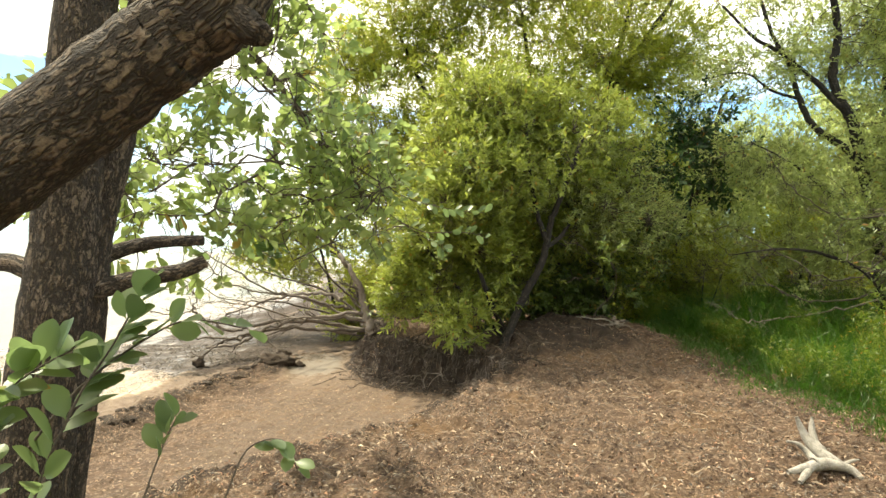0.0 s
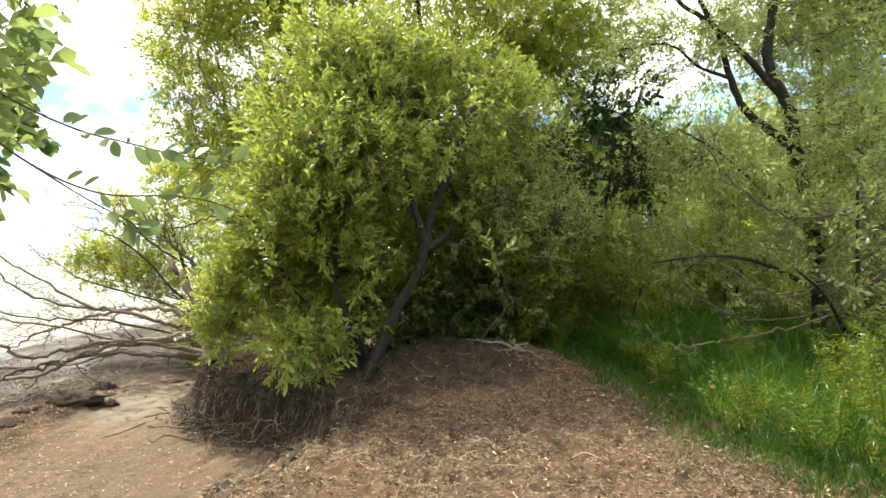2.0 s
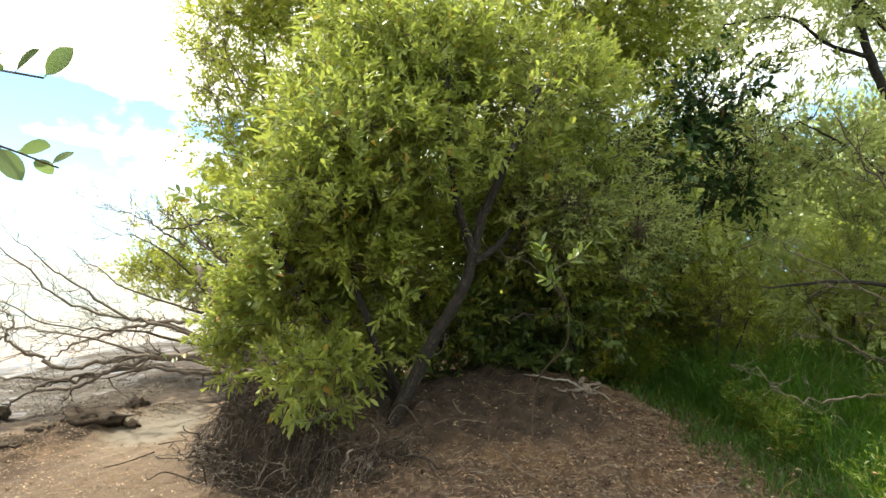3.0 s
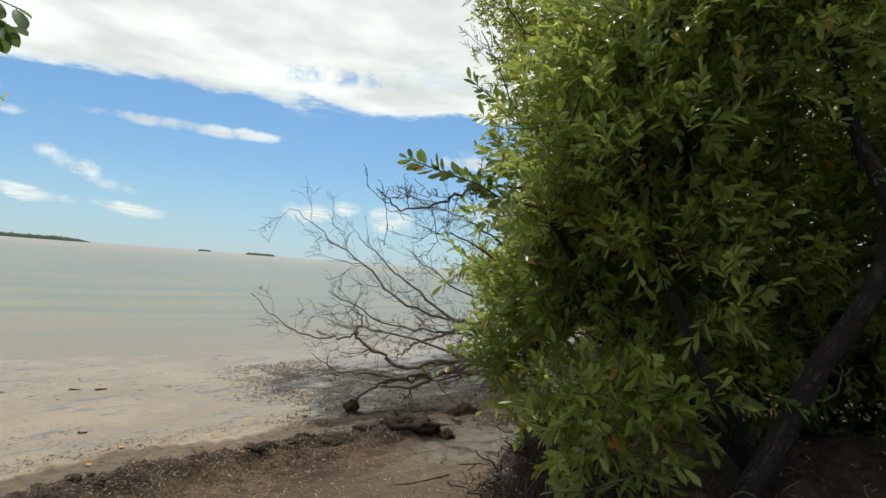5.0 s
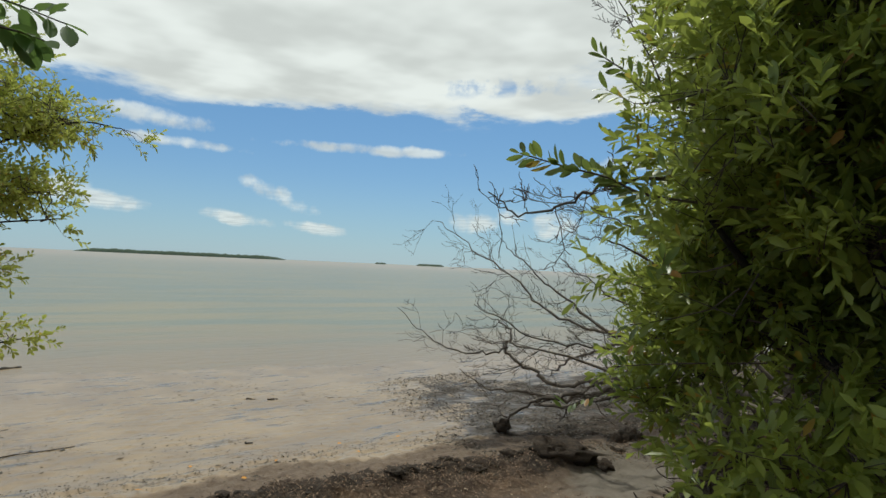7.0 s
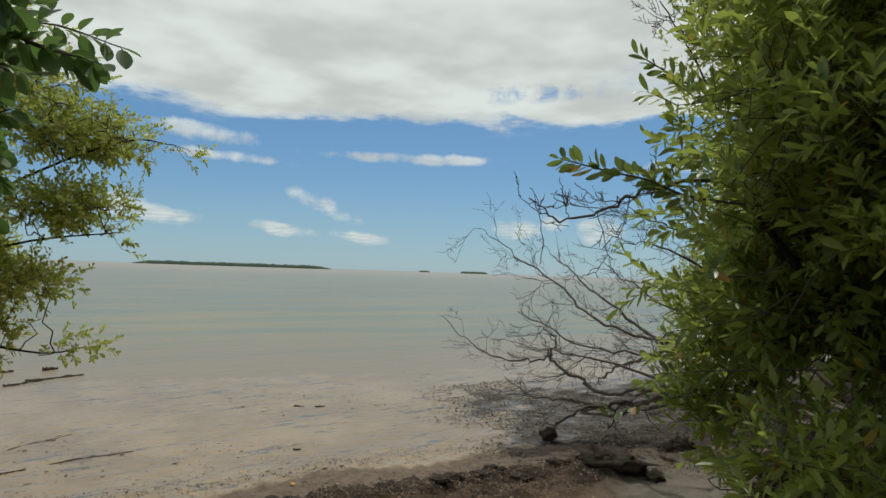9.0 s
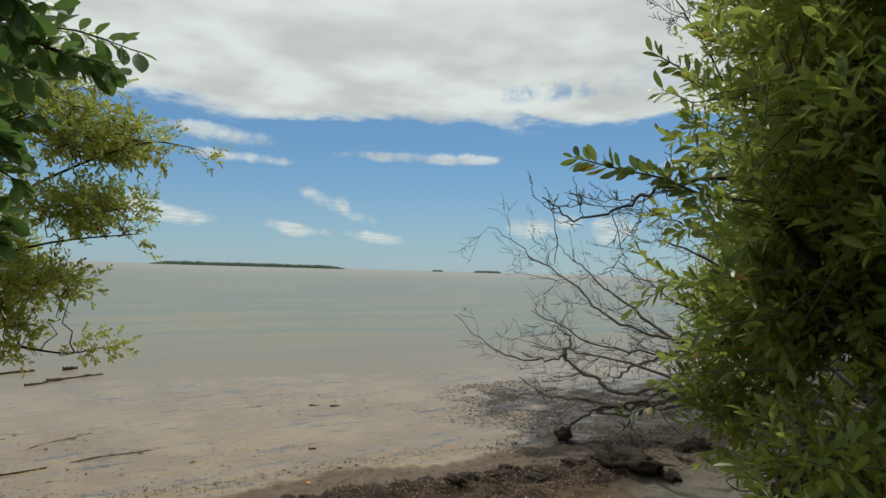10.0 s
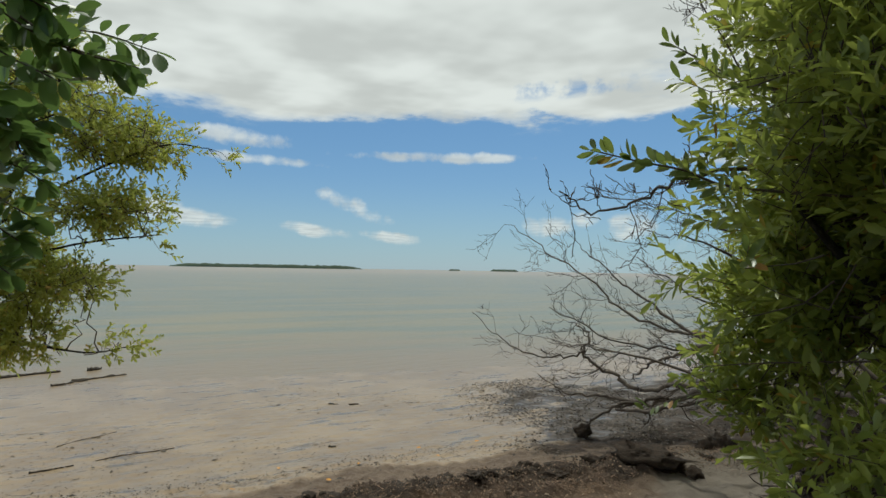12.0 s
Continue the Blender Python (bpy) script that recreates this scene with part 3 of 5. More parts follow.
    z = z + 0.035 * s * rough(x, y, 4.2, 12) * np.clip((y - 4.5) / 1.5, 0, 1) + 0.012 * s * rough(x, y, 40.0, 13)
    return z


def axis_steps(lo, hi, step, far):
    core = list(np.arange(lo, hi + step / 2, step))
    out, d = [], step
    v = hi
    while v < far:
        d *= 1.28
        v += d
        out.append(v)
    left, d, v = [], step, lo
    while v > -far:
        d *= 1.28
        v -= d
        left.append(v)
    return np.array(left[::-1] + core + out)


def build_ground():
    xs, ys = axis_steps(-8.0, 4.5, 0.03, 4200), axis_steps(0.0, 11.5, 0.03, 4200)
    X, Y = np.meshgrid(xs, ys)
    Z = ground_z(X, Y)
    nx, ny = len(xs), len(ys)
    i = np.arange(ny - 1)[:, None] * nx + np.arange(nx - 1)[None, :]
    q = np.stack([i, i + 1, i + nx + 1, i + nx], -1).reshape(-1, 4)
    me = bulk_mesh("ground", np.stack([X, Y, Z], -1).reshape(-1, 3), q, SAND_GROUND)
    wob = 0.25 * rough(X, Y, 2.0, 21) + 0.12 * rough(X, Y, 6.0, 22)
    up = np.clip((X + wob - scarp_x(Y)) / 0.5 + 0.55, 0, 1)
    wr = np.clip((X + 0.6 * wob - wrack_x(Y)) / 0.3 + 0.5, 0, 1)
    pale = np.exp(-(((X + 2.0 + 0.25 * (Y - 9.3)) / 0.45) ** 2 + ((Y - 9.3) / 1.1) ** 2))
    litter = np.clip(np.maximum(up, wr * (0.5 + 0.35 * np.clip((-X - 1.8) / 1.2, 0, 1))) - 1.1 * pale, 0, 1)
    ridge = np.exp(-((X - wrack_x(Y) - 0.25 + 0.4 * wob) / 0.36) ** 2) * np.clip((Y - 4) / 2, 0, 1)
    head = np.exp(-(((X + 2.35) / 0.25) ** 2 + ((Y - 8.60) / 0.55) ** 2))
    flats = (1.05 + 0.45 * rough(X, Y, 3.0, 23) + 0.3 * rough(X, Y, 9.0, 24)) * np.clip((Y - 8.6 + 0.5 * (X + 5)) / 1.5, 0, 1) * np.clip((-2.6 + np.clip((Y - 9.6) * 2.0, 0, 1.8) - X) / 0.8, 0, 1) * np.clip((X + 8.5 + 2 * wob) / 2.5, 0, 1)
    # bank face: dark peat, also painting in the shade below its overhang
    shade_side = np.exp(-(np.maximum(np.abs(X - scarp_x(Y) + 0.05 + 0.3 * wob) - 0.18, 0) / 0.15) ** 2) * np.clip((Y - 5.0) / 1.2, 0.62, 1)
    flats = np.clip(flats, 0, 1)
    # dark soil under the bush, with the hollow's shade put into its colour
    humus_shade = np.clip(1.25 - np.hypot((X - 1.35 + wob) / 1.2, (Y - 7.35) / 1.2), 0, 1) * up
    peat = np.clip(np.maximum.reduce([0.62 * ridge, head, 0.8 * flats, 1.0 * shade_side, humus_shade]) - pale * 0.8, 0, 1)
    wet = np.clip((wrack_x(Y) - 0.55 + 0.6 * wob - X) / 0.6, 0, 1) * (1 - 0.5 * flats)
    for name, val in (("mask_litter", litter), ("mask_peat_shade", peat), ("mask_wet", wet), ("mask_pale", np.clip(pale * 1.3, 0, 1))):
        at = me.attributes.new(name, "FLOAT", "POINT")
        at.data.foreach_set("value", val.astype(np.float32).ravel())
    return tagged(new("ground", me), "brown beach ground of sand, leaf litter and wet mud", "ground", kind="structure")


def build_water():
    xs = -np.geomspace(1, 4000, 30)[::-1] - 7.5
    ys = np.concatenate([-np.geomspace(2, 4200, 20)[::-1], np.geomspace(2, 4200, 20)])
    X, Y = np.meshgrid(xs, ys)
    nx, ny = len(xs), len(ys)
    i = np.arange(ny - 1)[:, None] * nx + np.arange(nx - 1)[None, :]
    q = np.stack([i, i + 1, i + nx + 1, i + nx], -1).reshape(-1, 4)
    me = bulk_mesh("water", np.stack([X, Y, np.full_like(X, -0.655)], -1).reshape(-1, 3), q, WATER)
    return tagged(new("water", me), "calm turbid grey-brown sea water", "water", kind="structure")


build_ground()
build_water()


def build_island(name, bearing, half, far, height, label):
    """A low wooded key on the horizon: a mound strip with an uneven tree line."""
    rng = np.random.default_rng(int(bearing * 10) % 1000)
    n = 90
    a = np.radians(bearing + np.linspace(-half, half, n))
    top = height * np.clip(np.minimum(np.linspace(0, 1, n), np.linspace(1, 0, n)) * 9, 0, 1) ** 0.6 * (0.75 + 0.25 * rng.uniform(size=n))
    rings = []
    for dr, hz in ((0, -1.0), (4, 0.75), (20, 1.0), (45, 0.9), (60, -1.0)):
        r = far + dr
        z = np.where(hz < 0, -1.2, -0.6 + top * hz + 0.3 * rng.normal(size=n) * (hz > 0))
        rings.append(np.stack([-np.sin(a) * r, np.cos(a) * r, z], -1))
    v = np.vstack(rings)
    i = np.arange(4)[:, None] * n + np.arange(n - 1)[None, :]
    q = np.stack([i, i + 1, i + n + 1, i + n], -1).reshape(-1, 4)
    return tagged(new(name, bulk_mesh(name, v, q, FAR_GREEN)), label, "island", kind="structure")


build_island("backdrop", 74.5, 8.6, 1500, 9.5, "long low wooded island on the sea horizon")
build_island("backdrop", 57.1, 0.55, 1700, 5, "tiny wooded islet on the sea horizon")
build_island("backdrop", 52.3, 1.35, 1700, 7, "small wooded islet on the sea horizon")


# ---- trees and bushes ----
# the bush at the bank edge, which the walker passes closely
make_tree(11, "mangrove_bush", "dense olive-green mangrove bush on the eroded bank edge", "bush", (0.85, 7.1, 0.35),
          [([(0.62, 6.85, 0.25), (0.74, 6.86, 0.57), (0.95, 6.93, 1.12), (1.16, 6.94, 1.57), (1.23, 6.91, 2.02), (1.37, 6.86, 2.42), (1.6, 7.0, 3.1)], 0.058, 0.024),
           ([(0.9, 7.15, 0.5), (0.55, 6.9, 1.1), (0.3, 6.8, 1.8), (0.2, 6.8, 2.6)], 0.035, 0.012),
           ([(1.19, 6.93, 1.72), (1.4, 7.0, 1.9), (1.6, 7.2, 2.3), (1.7, 7.3, 2.8)], 0.03, 0.01),
           ([(1.2, 6.92, 1.8), (1.05, 6.85, 2.15), (0.95, 6.8, 2.6), (0.9, 6.9, 3.2)], 0.035, 0.012),
           ([(0.8, 7.1, 0.6), (0.1, 7.0, 1.3), (-0.4, 7.0, 1.9)], 0.03, 0.01)],
          [(0.22, 6.95, 1.75, 0.8, 0.75, 0.95), (0.2, 6.85, 1.25, 0.55, 0.5, 0.5), (0.95, 7.35, 2.75, 0.9, 0.75, 0.7), (-0.1, 7.3, 1.95, 0.5, 0.5, 0.6), (1.5, 7.6, 2.1, 0.65, 0.5, 0.5),
           (0.38, 6.6, 1.65, 0.45, 0.4, 0.6), (0.15, 6.65, 0.95, 0.38, 0.32, 0.28), (1.2, 7.3, 2.9, 0.8, 0.7, 0.7), (0.9, 7.6, 3.3, 0.9, 0.7, 0.6), (0.75, 7.7, 1.5, 0.7, 0.4, 0.6), (0.3, 6.9, 2.5, 0.7, 0.6, 0.6), (-0.2, 7.1, 1.4, 0.42, 0.4, 0.4), (1.9, 7.6, 2.05, 0.55, 0.45, 0.55), (2.3, 7.9, 1.75, 0.5, 0.4, 0.45), (0.45, 7.3, 3.4, 0.75, 0.6, 0.65), (-0.1, 7.5, 2.75, 0.5, 0.5, 0.5), (1.8, 7.3, 3.1, 0.7, 0.6, 0.6), (-0.55, 7.23, 1.10, 0.26, 0.24, 0.22), (-0.51, 7.12, 0.89, 0.24, 0.22, 0.2), (-0.42, 7.23, 1.32, 0.24, 0.24, 0.24)],
          9500, 0.074, LEAF_BUSH, per=9, width=0.34, spread=0.15, branches=150, parts_in=(-0.9, 1.6, 5.4, 6.22, 0.5, 2.8), single=LEAF_ONE_OLIVE, hole=-0.38)

# a paler bush whose leaves hang over the hollow behind the trunk
make_tree(21, "mangrove_bush", "grey-green mangrove bush hanging over the shaded hollow", "bush", (2.3, 8.1, 0.5),
          [([(2.3, 8.1, 0.4), (2.2, 8.0, 1.2), (2.1, 7.8, 2.0), (2.2, 7.6, 2.7)], 0.04, 0.015), ([(2.2, 8.0, 1.2), (2.5, 7.9, 1.9), (2.7, 7.9, 2.5)], 0.025, 0.01), ([(2.15, 7.9, 1.6), (1.8, 7.5, 2.1), (1.6, 7.2, 2.3)], 0.02, 0.008)],
          [(1.75, 7.3, 2.25, 0.55, 0.42, 0.45), (2.25, 7.6, 2.2, 0.6, 0.42, 0.5), (2.75, 8.0, 2.25, 0.5, 0.4, 0.5), (2.0, 7.5, 2.75, 0.6, 0.4, 0.4)],
          1800, 0.06, LEAF_GREY, per=8, width=0.3, spread=0.15, branches=60, hole=-0.2)

# the evergreen behind it, its leaf colour darkened for the hollow's shade
make_tree(12, "mangrove_bush", "shaded green mangrove bush behind the bank", "bush", (2.2, 8.6, 0.5),
          [([(2.2, 8.6, 0.4), (2.2, 8.5, 1.1), (2.4, 8.4, 2.0), (2.8, 8.3, 2.8)], 0.06, 0.02), ([(2.3, 8.5, 0.7), (1.9, 8.1, 1.3), (1.8, 7.9, 2.0)], 0.03, 0.012)],
          [(2.0, 8.1, 1.75, 0.85, 0.7, 0.8), (1.5, 8.3, 1.2, 0.8, 0.7, 0.7), (2.7, 8.6, 2.0, 0.8, 0.7, 0.8), (1.9, 8.8, 2.6, 1.0, 0.6, 0.7), (0.5, 8.3, 1.05, 0.75, 0.45, 0.45), (1.5, 8.6, 1.25, 0.7, 0.4, 0.4), (2.2, 8.6, 1.3, 0.6, 0.4, 0.4)],
          5200, 0.078, LEAF_GREEN_SHADED, per=9, spread=0.17, branches=90, simple=True, hole=-0.3)

make_tree(13, "mangrove_tree", "dark green glossy-leaved tree among paler ones", "tree", (3.5, 9.0, 0.5),
          [([(3.5, 9.0, 0.4), (3.4, 8.8, 1.6), (3.6, 8.6, 2.8), (3.45, 8.5, 3.6)], 0.035, 0.008)],
          [(3.45, 8.5, 3.2, 0.75, 0.6, 0.6), (3.05, 8.7, 2.8, 0.6, 0.5, 0.5), (3.55, 8.5, 3.8, 0.5, 0.45, 0.4), (4.0, 8.7, 2.9, 0.5, 0.4, 0.4)],
          560, 0.095, LEAF_DARK, per=8, spread=0.24, branches=50, hole=0.05, hole_scale=3.4, shell=0.8)

# tall pale tree behind the bush
make_tree(14, "mangrove_tree", "tall yellow-green mangrove tree with several leaning stems", "tree", (1.7, 9.6, 0.4),
          [([(1.7, 9.6, 0.3), (1.9, 9.5, 1.8), (2.3, 9.5, 3.4), (2.6, 9.5, 4.4), (3.5, 9.4, 5.9)], 0.10, 0.035),
           ([(1.8, 9.6, 0.6), (1.4, 9.5, 2.4), (1.35, 9.5, 4.0), (1.1, 9.5, 5.6)], 0.06, 0.025),
           ([(2.5, 9.5, 4.2), (2.7, 9.4, 5.2), (2.9, 9.3, 6.2)], 0.05, 0.02),
           ([(1.6, 9.6, 1.4), (0.6, 9.4, 2.8), (-0.4, 9.4, 4.2), (-1.0, 9.4, 5.4)], 0.05, 0.02),
           ([(1.4, 9.6, 1.0), (0.0, 9.6, 1.8), (-1.0, 9.6, 2.8), (-1.4, 9.6, 4.2)], 0.045, 0.014)],
          [(-0.8, 9.3, 2.9, 0.9, 0.9, 1.2), (0.1, 9.2, 4.0, 1.4, 1.1, 1.1), (2.2, 9.3, 4.7, 1.5, 1.1, 1.1), (-0.6, 9.4, 5.2, 1.1, 1.1, 1.0), (1.1, 9.2, 5.7, 1.6, 1.2, 0.9), (0.3, 9.0, 2.6, 1.1, 0.8, 0.8),
           (3.2, 9.8, 5.6, 1.2, 1.0, 0.9), (-0.8, 9.6, 1.6, 0.8, 0.7, 0.6), (1.3, 9.0, 3.6, 1.2, 0.8, 0.9), (2.9, 9.3, 3.6, 0.9, 0.8, 0.8), (0.2, 9.3, 6.6, 1.8, 1.2, 0.7), (2.6, 9.3, 6.6, 1.6, 1.2, 0.7), (-1.6, 9.6, 3.4, 0.7, 0.7, 0.75), (-1.65, 9.5, 4.5, 0.75, 0.8, 0.8), (3.12, 9.75, 5.02, 1.6, 1.0, 0.9)],
          16500, 0.08, LEAF_YELLOW, per=9, width=0.36, spread=0.19, branches=220, simple=True, hole=-0.08, hole_scale=2.0)

# open crowned trees over the grass
make_tree(15, "mangrove_tree", "open-crowned grey-green tree with dark bent stems over grass", "tree", (5.64, 7.63, 0.75),
          [([(5.66, 7.63, 0.7), (5.64, 7.63, 1.55), (5.47, 7.58, 2.32), (5.24, 7.54, 3.19), (5.12, 7.52, 3.57), (4.96, 7.52, 3.81), (4.86, 7.50, 4.14), (4.89, 7.46, 4.63), (4.78, 7.44, 5.12)], 0.085, 0.04),
           ([(5.28, 7.55, 2.98), (5.07, 7.55, 3.20), (4.68, 7.57, 3.46), (4.47, 7.56, 3.82), (4.32, 7.54, 4.25), (4.11, 7.53, 4.57), (3.88, 7.51, 5.12)], 0.05, 0.02),
           ([(5.11, 7.52, 3.58), (4.71, 7.53, 3.98), (4.24, 7.54, 4.36), (3.85, 7.55, 4.58), (3.45, 7.56, 4.97)], 0.04, 0.015),
           ([(4.44, 7.56, 3.81), (4.13, 7.58, 3.90), (3.78, 7.60, 4.12), (3.26, 7.65, 4.03)], 0.02, 0.007),
           ([(5.33, 7.60, 2.31), (4.97, 7.61, 2.58), (4.42, 7.62, 2.99), (3.96, 7.65, 3.22)], 0.024, 0.007),
           ([(5.45, 6.9, 1.3), (4.8, 7.2, 1.75), (4.2, 7.3, 1.85), (3.6, 7.4, 1.75)], 0.028, 0.007)],
          [(5.0, 7.4, 2.2, 1.0, 0.6, 0.7), (6.2, 7.2, 2.3, 1.0, 0.8, 0.8), (4.3, 7.8, 4.4, 1.0, 0.9, 0.9), (5.4, 7.6, 4.8, 1.2, 0.9, 1.0), (6.4, 7.6, 4.0, 1.0, 0.9, 1.1), (4.6, 7.6, 5.7, 1.6, 1.0, 0.8), (4.3, 7.8, 3.0, 0.8, 0.7, 0.6), (5.6, 7.3, 3.3, 0.8, 0.6, 0.6), (4.1, 7.6, 1.8, 0.7, 0.5, 0.5), (6.6, 7.4, 5.4, 1.2, 0.9, 0.9)],
          8200, 0.075, LEAF_GREY, per=8, width=0.36, spread=0.2, branches=190, hole=-0.12, hole_scale=2.3, simple=True)

# a second stem stands behind it
make_tree(23, "mangrove_tree", "slender grey mangrove tree with a thin crown over grass", "tree", (7.1, 8.5, 0.75),
          [([(6.47, 8.46, 1.57), (6.35, 8.40, 2.46), (6.22, 8.35, 3.36), (6.13, 8.29, 4.30), (6.02, 8.23, 5.15), (5.95, 8.20, 5.72)], 0.06, 0.035),
           ([(7.2, 8.5, 0.7), (7.1, 8.45, 2.0), (7.04, 8.4, 3.1), (7.2, 8.4, 4.4), (7.5, 8.5, 5.8)], 0.07, 0.03)],
          [(6.3, 8.6, 4.6, 1.2, 0.8, 1.1), (7.4, 8.6, 4.9, 1.2, 0.9, 1.1), (7.0, 8.8, 3.4, 1.2, 0.8, 0.8), (5.6, 8.8, 5.6, 1.2, 0.8, 0.8), (8.4, 8.6, 4.0, 1.0, 0.9, 1.2)],
          3000, 0.08, LEAF_GREY, per=8, width=0.36, spread=0.2, branches=90, hole=-0.1, hole_scale=2.3, simple=True)

# leafy branches that hang in front of the stems
make_tree(24, "mangrove_bush", "pale grey-green mangrove bush standing in tall grass", "bush", (5.0, 6.4, 0.7),
          [([(5.0, 6.4, 0.6), (4.95, 6.35, 1.2), (4.8, 6.2, 1.9), (4.7, 6.1, 2.5)], 0.03, 0.01), ([(4.97, 6.37, 1.0), (4.5, 6.2, 1.5), (4.15, 6.1, 1.7)], 0.02, 0.007)],
          [(4.8, 6.2, 1.95, 0.55, 0.5, 0.5), (5.3, 6.2, 2.35, 0.6, 0.5, 0.45), (4.35, 6.2, 1.55, 0.4, 0.4, 0.35), (5.3, 6.0, 1.5, 0.6, 0.5, 0.5)],
          750, 0.075, LEAF_MID, per=8, width=0.34, spread=0.18, branches=70, hole=-0.2)

# trees and shrubs further inland
inland = make_tree(16, "woodland_tree", "pale green tree in the thicket inland and unseen behind the start", "tree", (4.5, 10.9, 0.5),
                   [([(4.5, 10.9, 0.4), (4.4, 10.8, 2.0), (4.7, 10.8, 3.4), (5.0, 10.8, 4.8)], 0.08, 0.025), ([(4.4, 10.8, 1.2), (3.9, 10.9, 2.6), (3.6, 11.0, 4.2)], 0.05, 0.02)],
                   [(4.4, 10.6, 2.2, 1.5, 1.2, 1.4), (5.4, 10.8, 3.4, 1.6, 1.2, 1.1), (3.6, 11.0, 3.6, 1.3, 1.1, 1.1), (4.5, 10.8, 1.2, 1.7, 1.1, 0.8)],
                   5200, 0.08, LEAF_GREY, per=8, spread=0.2, branches=80, simple=True, hole=-0.2, group="thicket trees", twig_r=0)
# the last four copies are unseen, added behind the start to block sky light
for x, y, turn, size in ((7.6, 10.4, 70, 0.75), (9.4, 6.8, 200, 0.75), (7.0, 13.0, 140, 0.85), (2.4, 12.6, 250, 0.9), (10.5, 10.5, 20, 1.05), (4.6, 14.6, 310, 1.0), (0.5, 12.6, 180, 0.9), (9.6, 3.0, 110, 0.8), (3.0, 16.0, 60, 1.2), (6.5, 16.5, 130, 1.1), (9.8, 14.0, 210, 1.3), (12.5, 8.0, 300, 0.95), (5.8, 11.8, 15, 0.85), (5.6, 0.4, 40, 1.0), (4.6, -2.6, 170, 1.1), (1.4, -4.6, 280, 1.0), (-2.6, -3.6, 90, 1.0)):
    o = copy_thing(inland, pose(x, y, float(ground_z(x, y)) - 0.05, 0, 0, turn))
    o.scale = (size, size, size)
shrub = make_tree(20, "shrub", "low yellow-green shrub in the thicket behind tall grass", "shrub", (4.0, 9.6, 0.6),
                  [([(4.0, 9.6, 0.5), (4.1, 9.6, 1.2), (4.3, 9.5, 2.0)], 0.03, 0.01), ([(4.0, 9.6, 0.6), (3.7, 9.5, 1.2), (3.4, 9.4, 1.8)], 0.025, 0.008)],
                  [(4.0, 9.5, 1.5, 0.95, 0.8, 0.8), (3.6, 9.4, 1.1, 0.7, 0.6, 0.5), (4.5, 9.6, 1.1, 0.7, 0.6, 0.5)],
                  2200, 0.07, LEAF_YELLOW, per=8, spread=0.17, branches=60, simple=True, hole=-0.25, group="thicket shrubs")
for x, y, turn, size in ((5.6, 9.3, 60, 1.0), (7.0, 8.3, 150, 1.1), (2.6, 10.4, 240, 0.9), (8.0, 6.2, 330, 1.1), (7.6, 4.6, 30, 1.0), (3.2, 9.4, 10, 1.15), (3.7, 8.4, 80, 0.7), (-0.5, 11.2, 100, 0.8), (-1.4, 12.2, 200, 0.8)):
    o = copy_thing(shrub, pose(x, y, float(ground_z(x, y)) - 0.03, 0, 0, turn))
    o.scale = (size, size, size)

# the far shore mangrove seen past the dead branches
make_tree(17, "mangrove_tree", "low green mangrove along the shore beyond dead branches", "tree", (-2.3, 13.4, 0.0),
          [([(-2.3, 13.4, -0.2), (-2.5, 13.3, 0.8), (-2.8, 13.2, 1.8), (-3.1, 13.2, 2.6)], 0.045, 0.015)],
          [(-2.9, 13.2, 1.9, 1.1, 1.0, 0.9), (-3.9, 13.3, 1.5, 0.9, 0.8, 0.4), (-2.0, 13.0, 3.0, 1.0, 1.0, 0.9), (-2.3, 13.1, 0.9, 0.9, 0.8, 0.7), (-1.6, 12.0, 1.5, 0.8, 0.7, 0.7), (-4.35, 12.95, 1.62, 0.75, 0.6, 0.3), (-3.72, 12.84, 2.35, 0.8, 0.6, 0.35), (-3.28, 12.99, 1.20, 0.7, 0.6, 0.3), (-2.85, 12.62, 2.99, 0.6, 0.5, 0.35)],
          3600, 0.075, LEAF_YELLOW, per=8, spread=0.18, branches=90, simple=True)

# tree over the beach
make_tree(18, "mangrove_tree", "light mangrove tree with layered branches over the tidal flat", "tree", (-5.6, 3.2, -0.5),
          [([(-5.6, 3.2, -0.6), (-5.5, 3.4, 0.6), (-5.3, 3.8, 1.6), (-5.1, 4.2, 2.6), (-4.9, 4.5, 3.6)], 0.06, 0.02),
           ([(-5.4, 3.6, 0.9), (-5.0, 4.1, 0.85), (-4.6, 4.6, 0.78), (-4.5, 4.9, 0.82)], 0.014, 0.004), ([(-5.3, 3.8, 1.7), (-4.8, 4.5, 2.2), (-4.5, 5.1, 2.5), (-4.37, 5.45, 2.5)], 0.014, 0.004),
           ([(-5.35, 3.7, 1.4), (-4.8, 4.5, 1.65), (-4.55, 5.1, 1.75)], 0.014, 0.004)],
          [(-4.75, 4.7, 2.55, 0.55, 0.62, 0.2), (-4.45, 5.2, 2.45, 0.32, 0.45, 0.13), (-4.65, 4.75, 1.95, 0.45, 0.52, 0.13), (-4.55, 4.95, 1.75, 0.3, 0.35, 0.16), (-4.75, 4.4, 1.35, 0.42, 0.45, 0.14), (-4.6, 4.7, 0.86, 0.32, 0.38, 0.1), (-4.9, 4.2, 3.1, 0.7, 0.7, 0.4), (-5.1, 3.95, 1.5, 0.5, 0.5, 0.9), (-4.9, 4.2, 0.9, 0.35, 0.35, 0.2)],
          2900, 0.054, LEAF_SHORE, per=9, spread=0.14, branches=130, hole=-0.22, hole_scale=3.2)

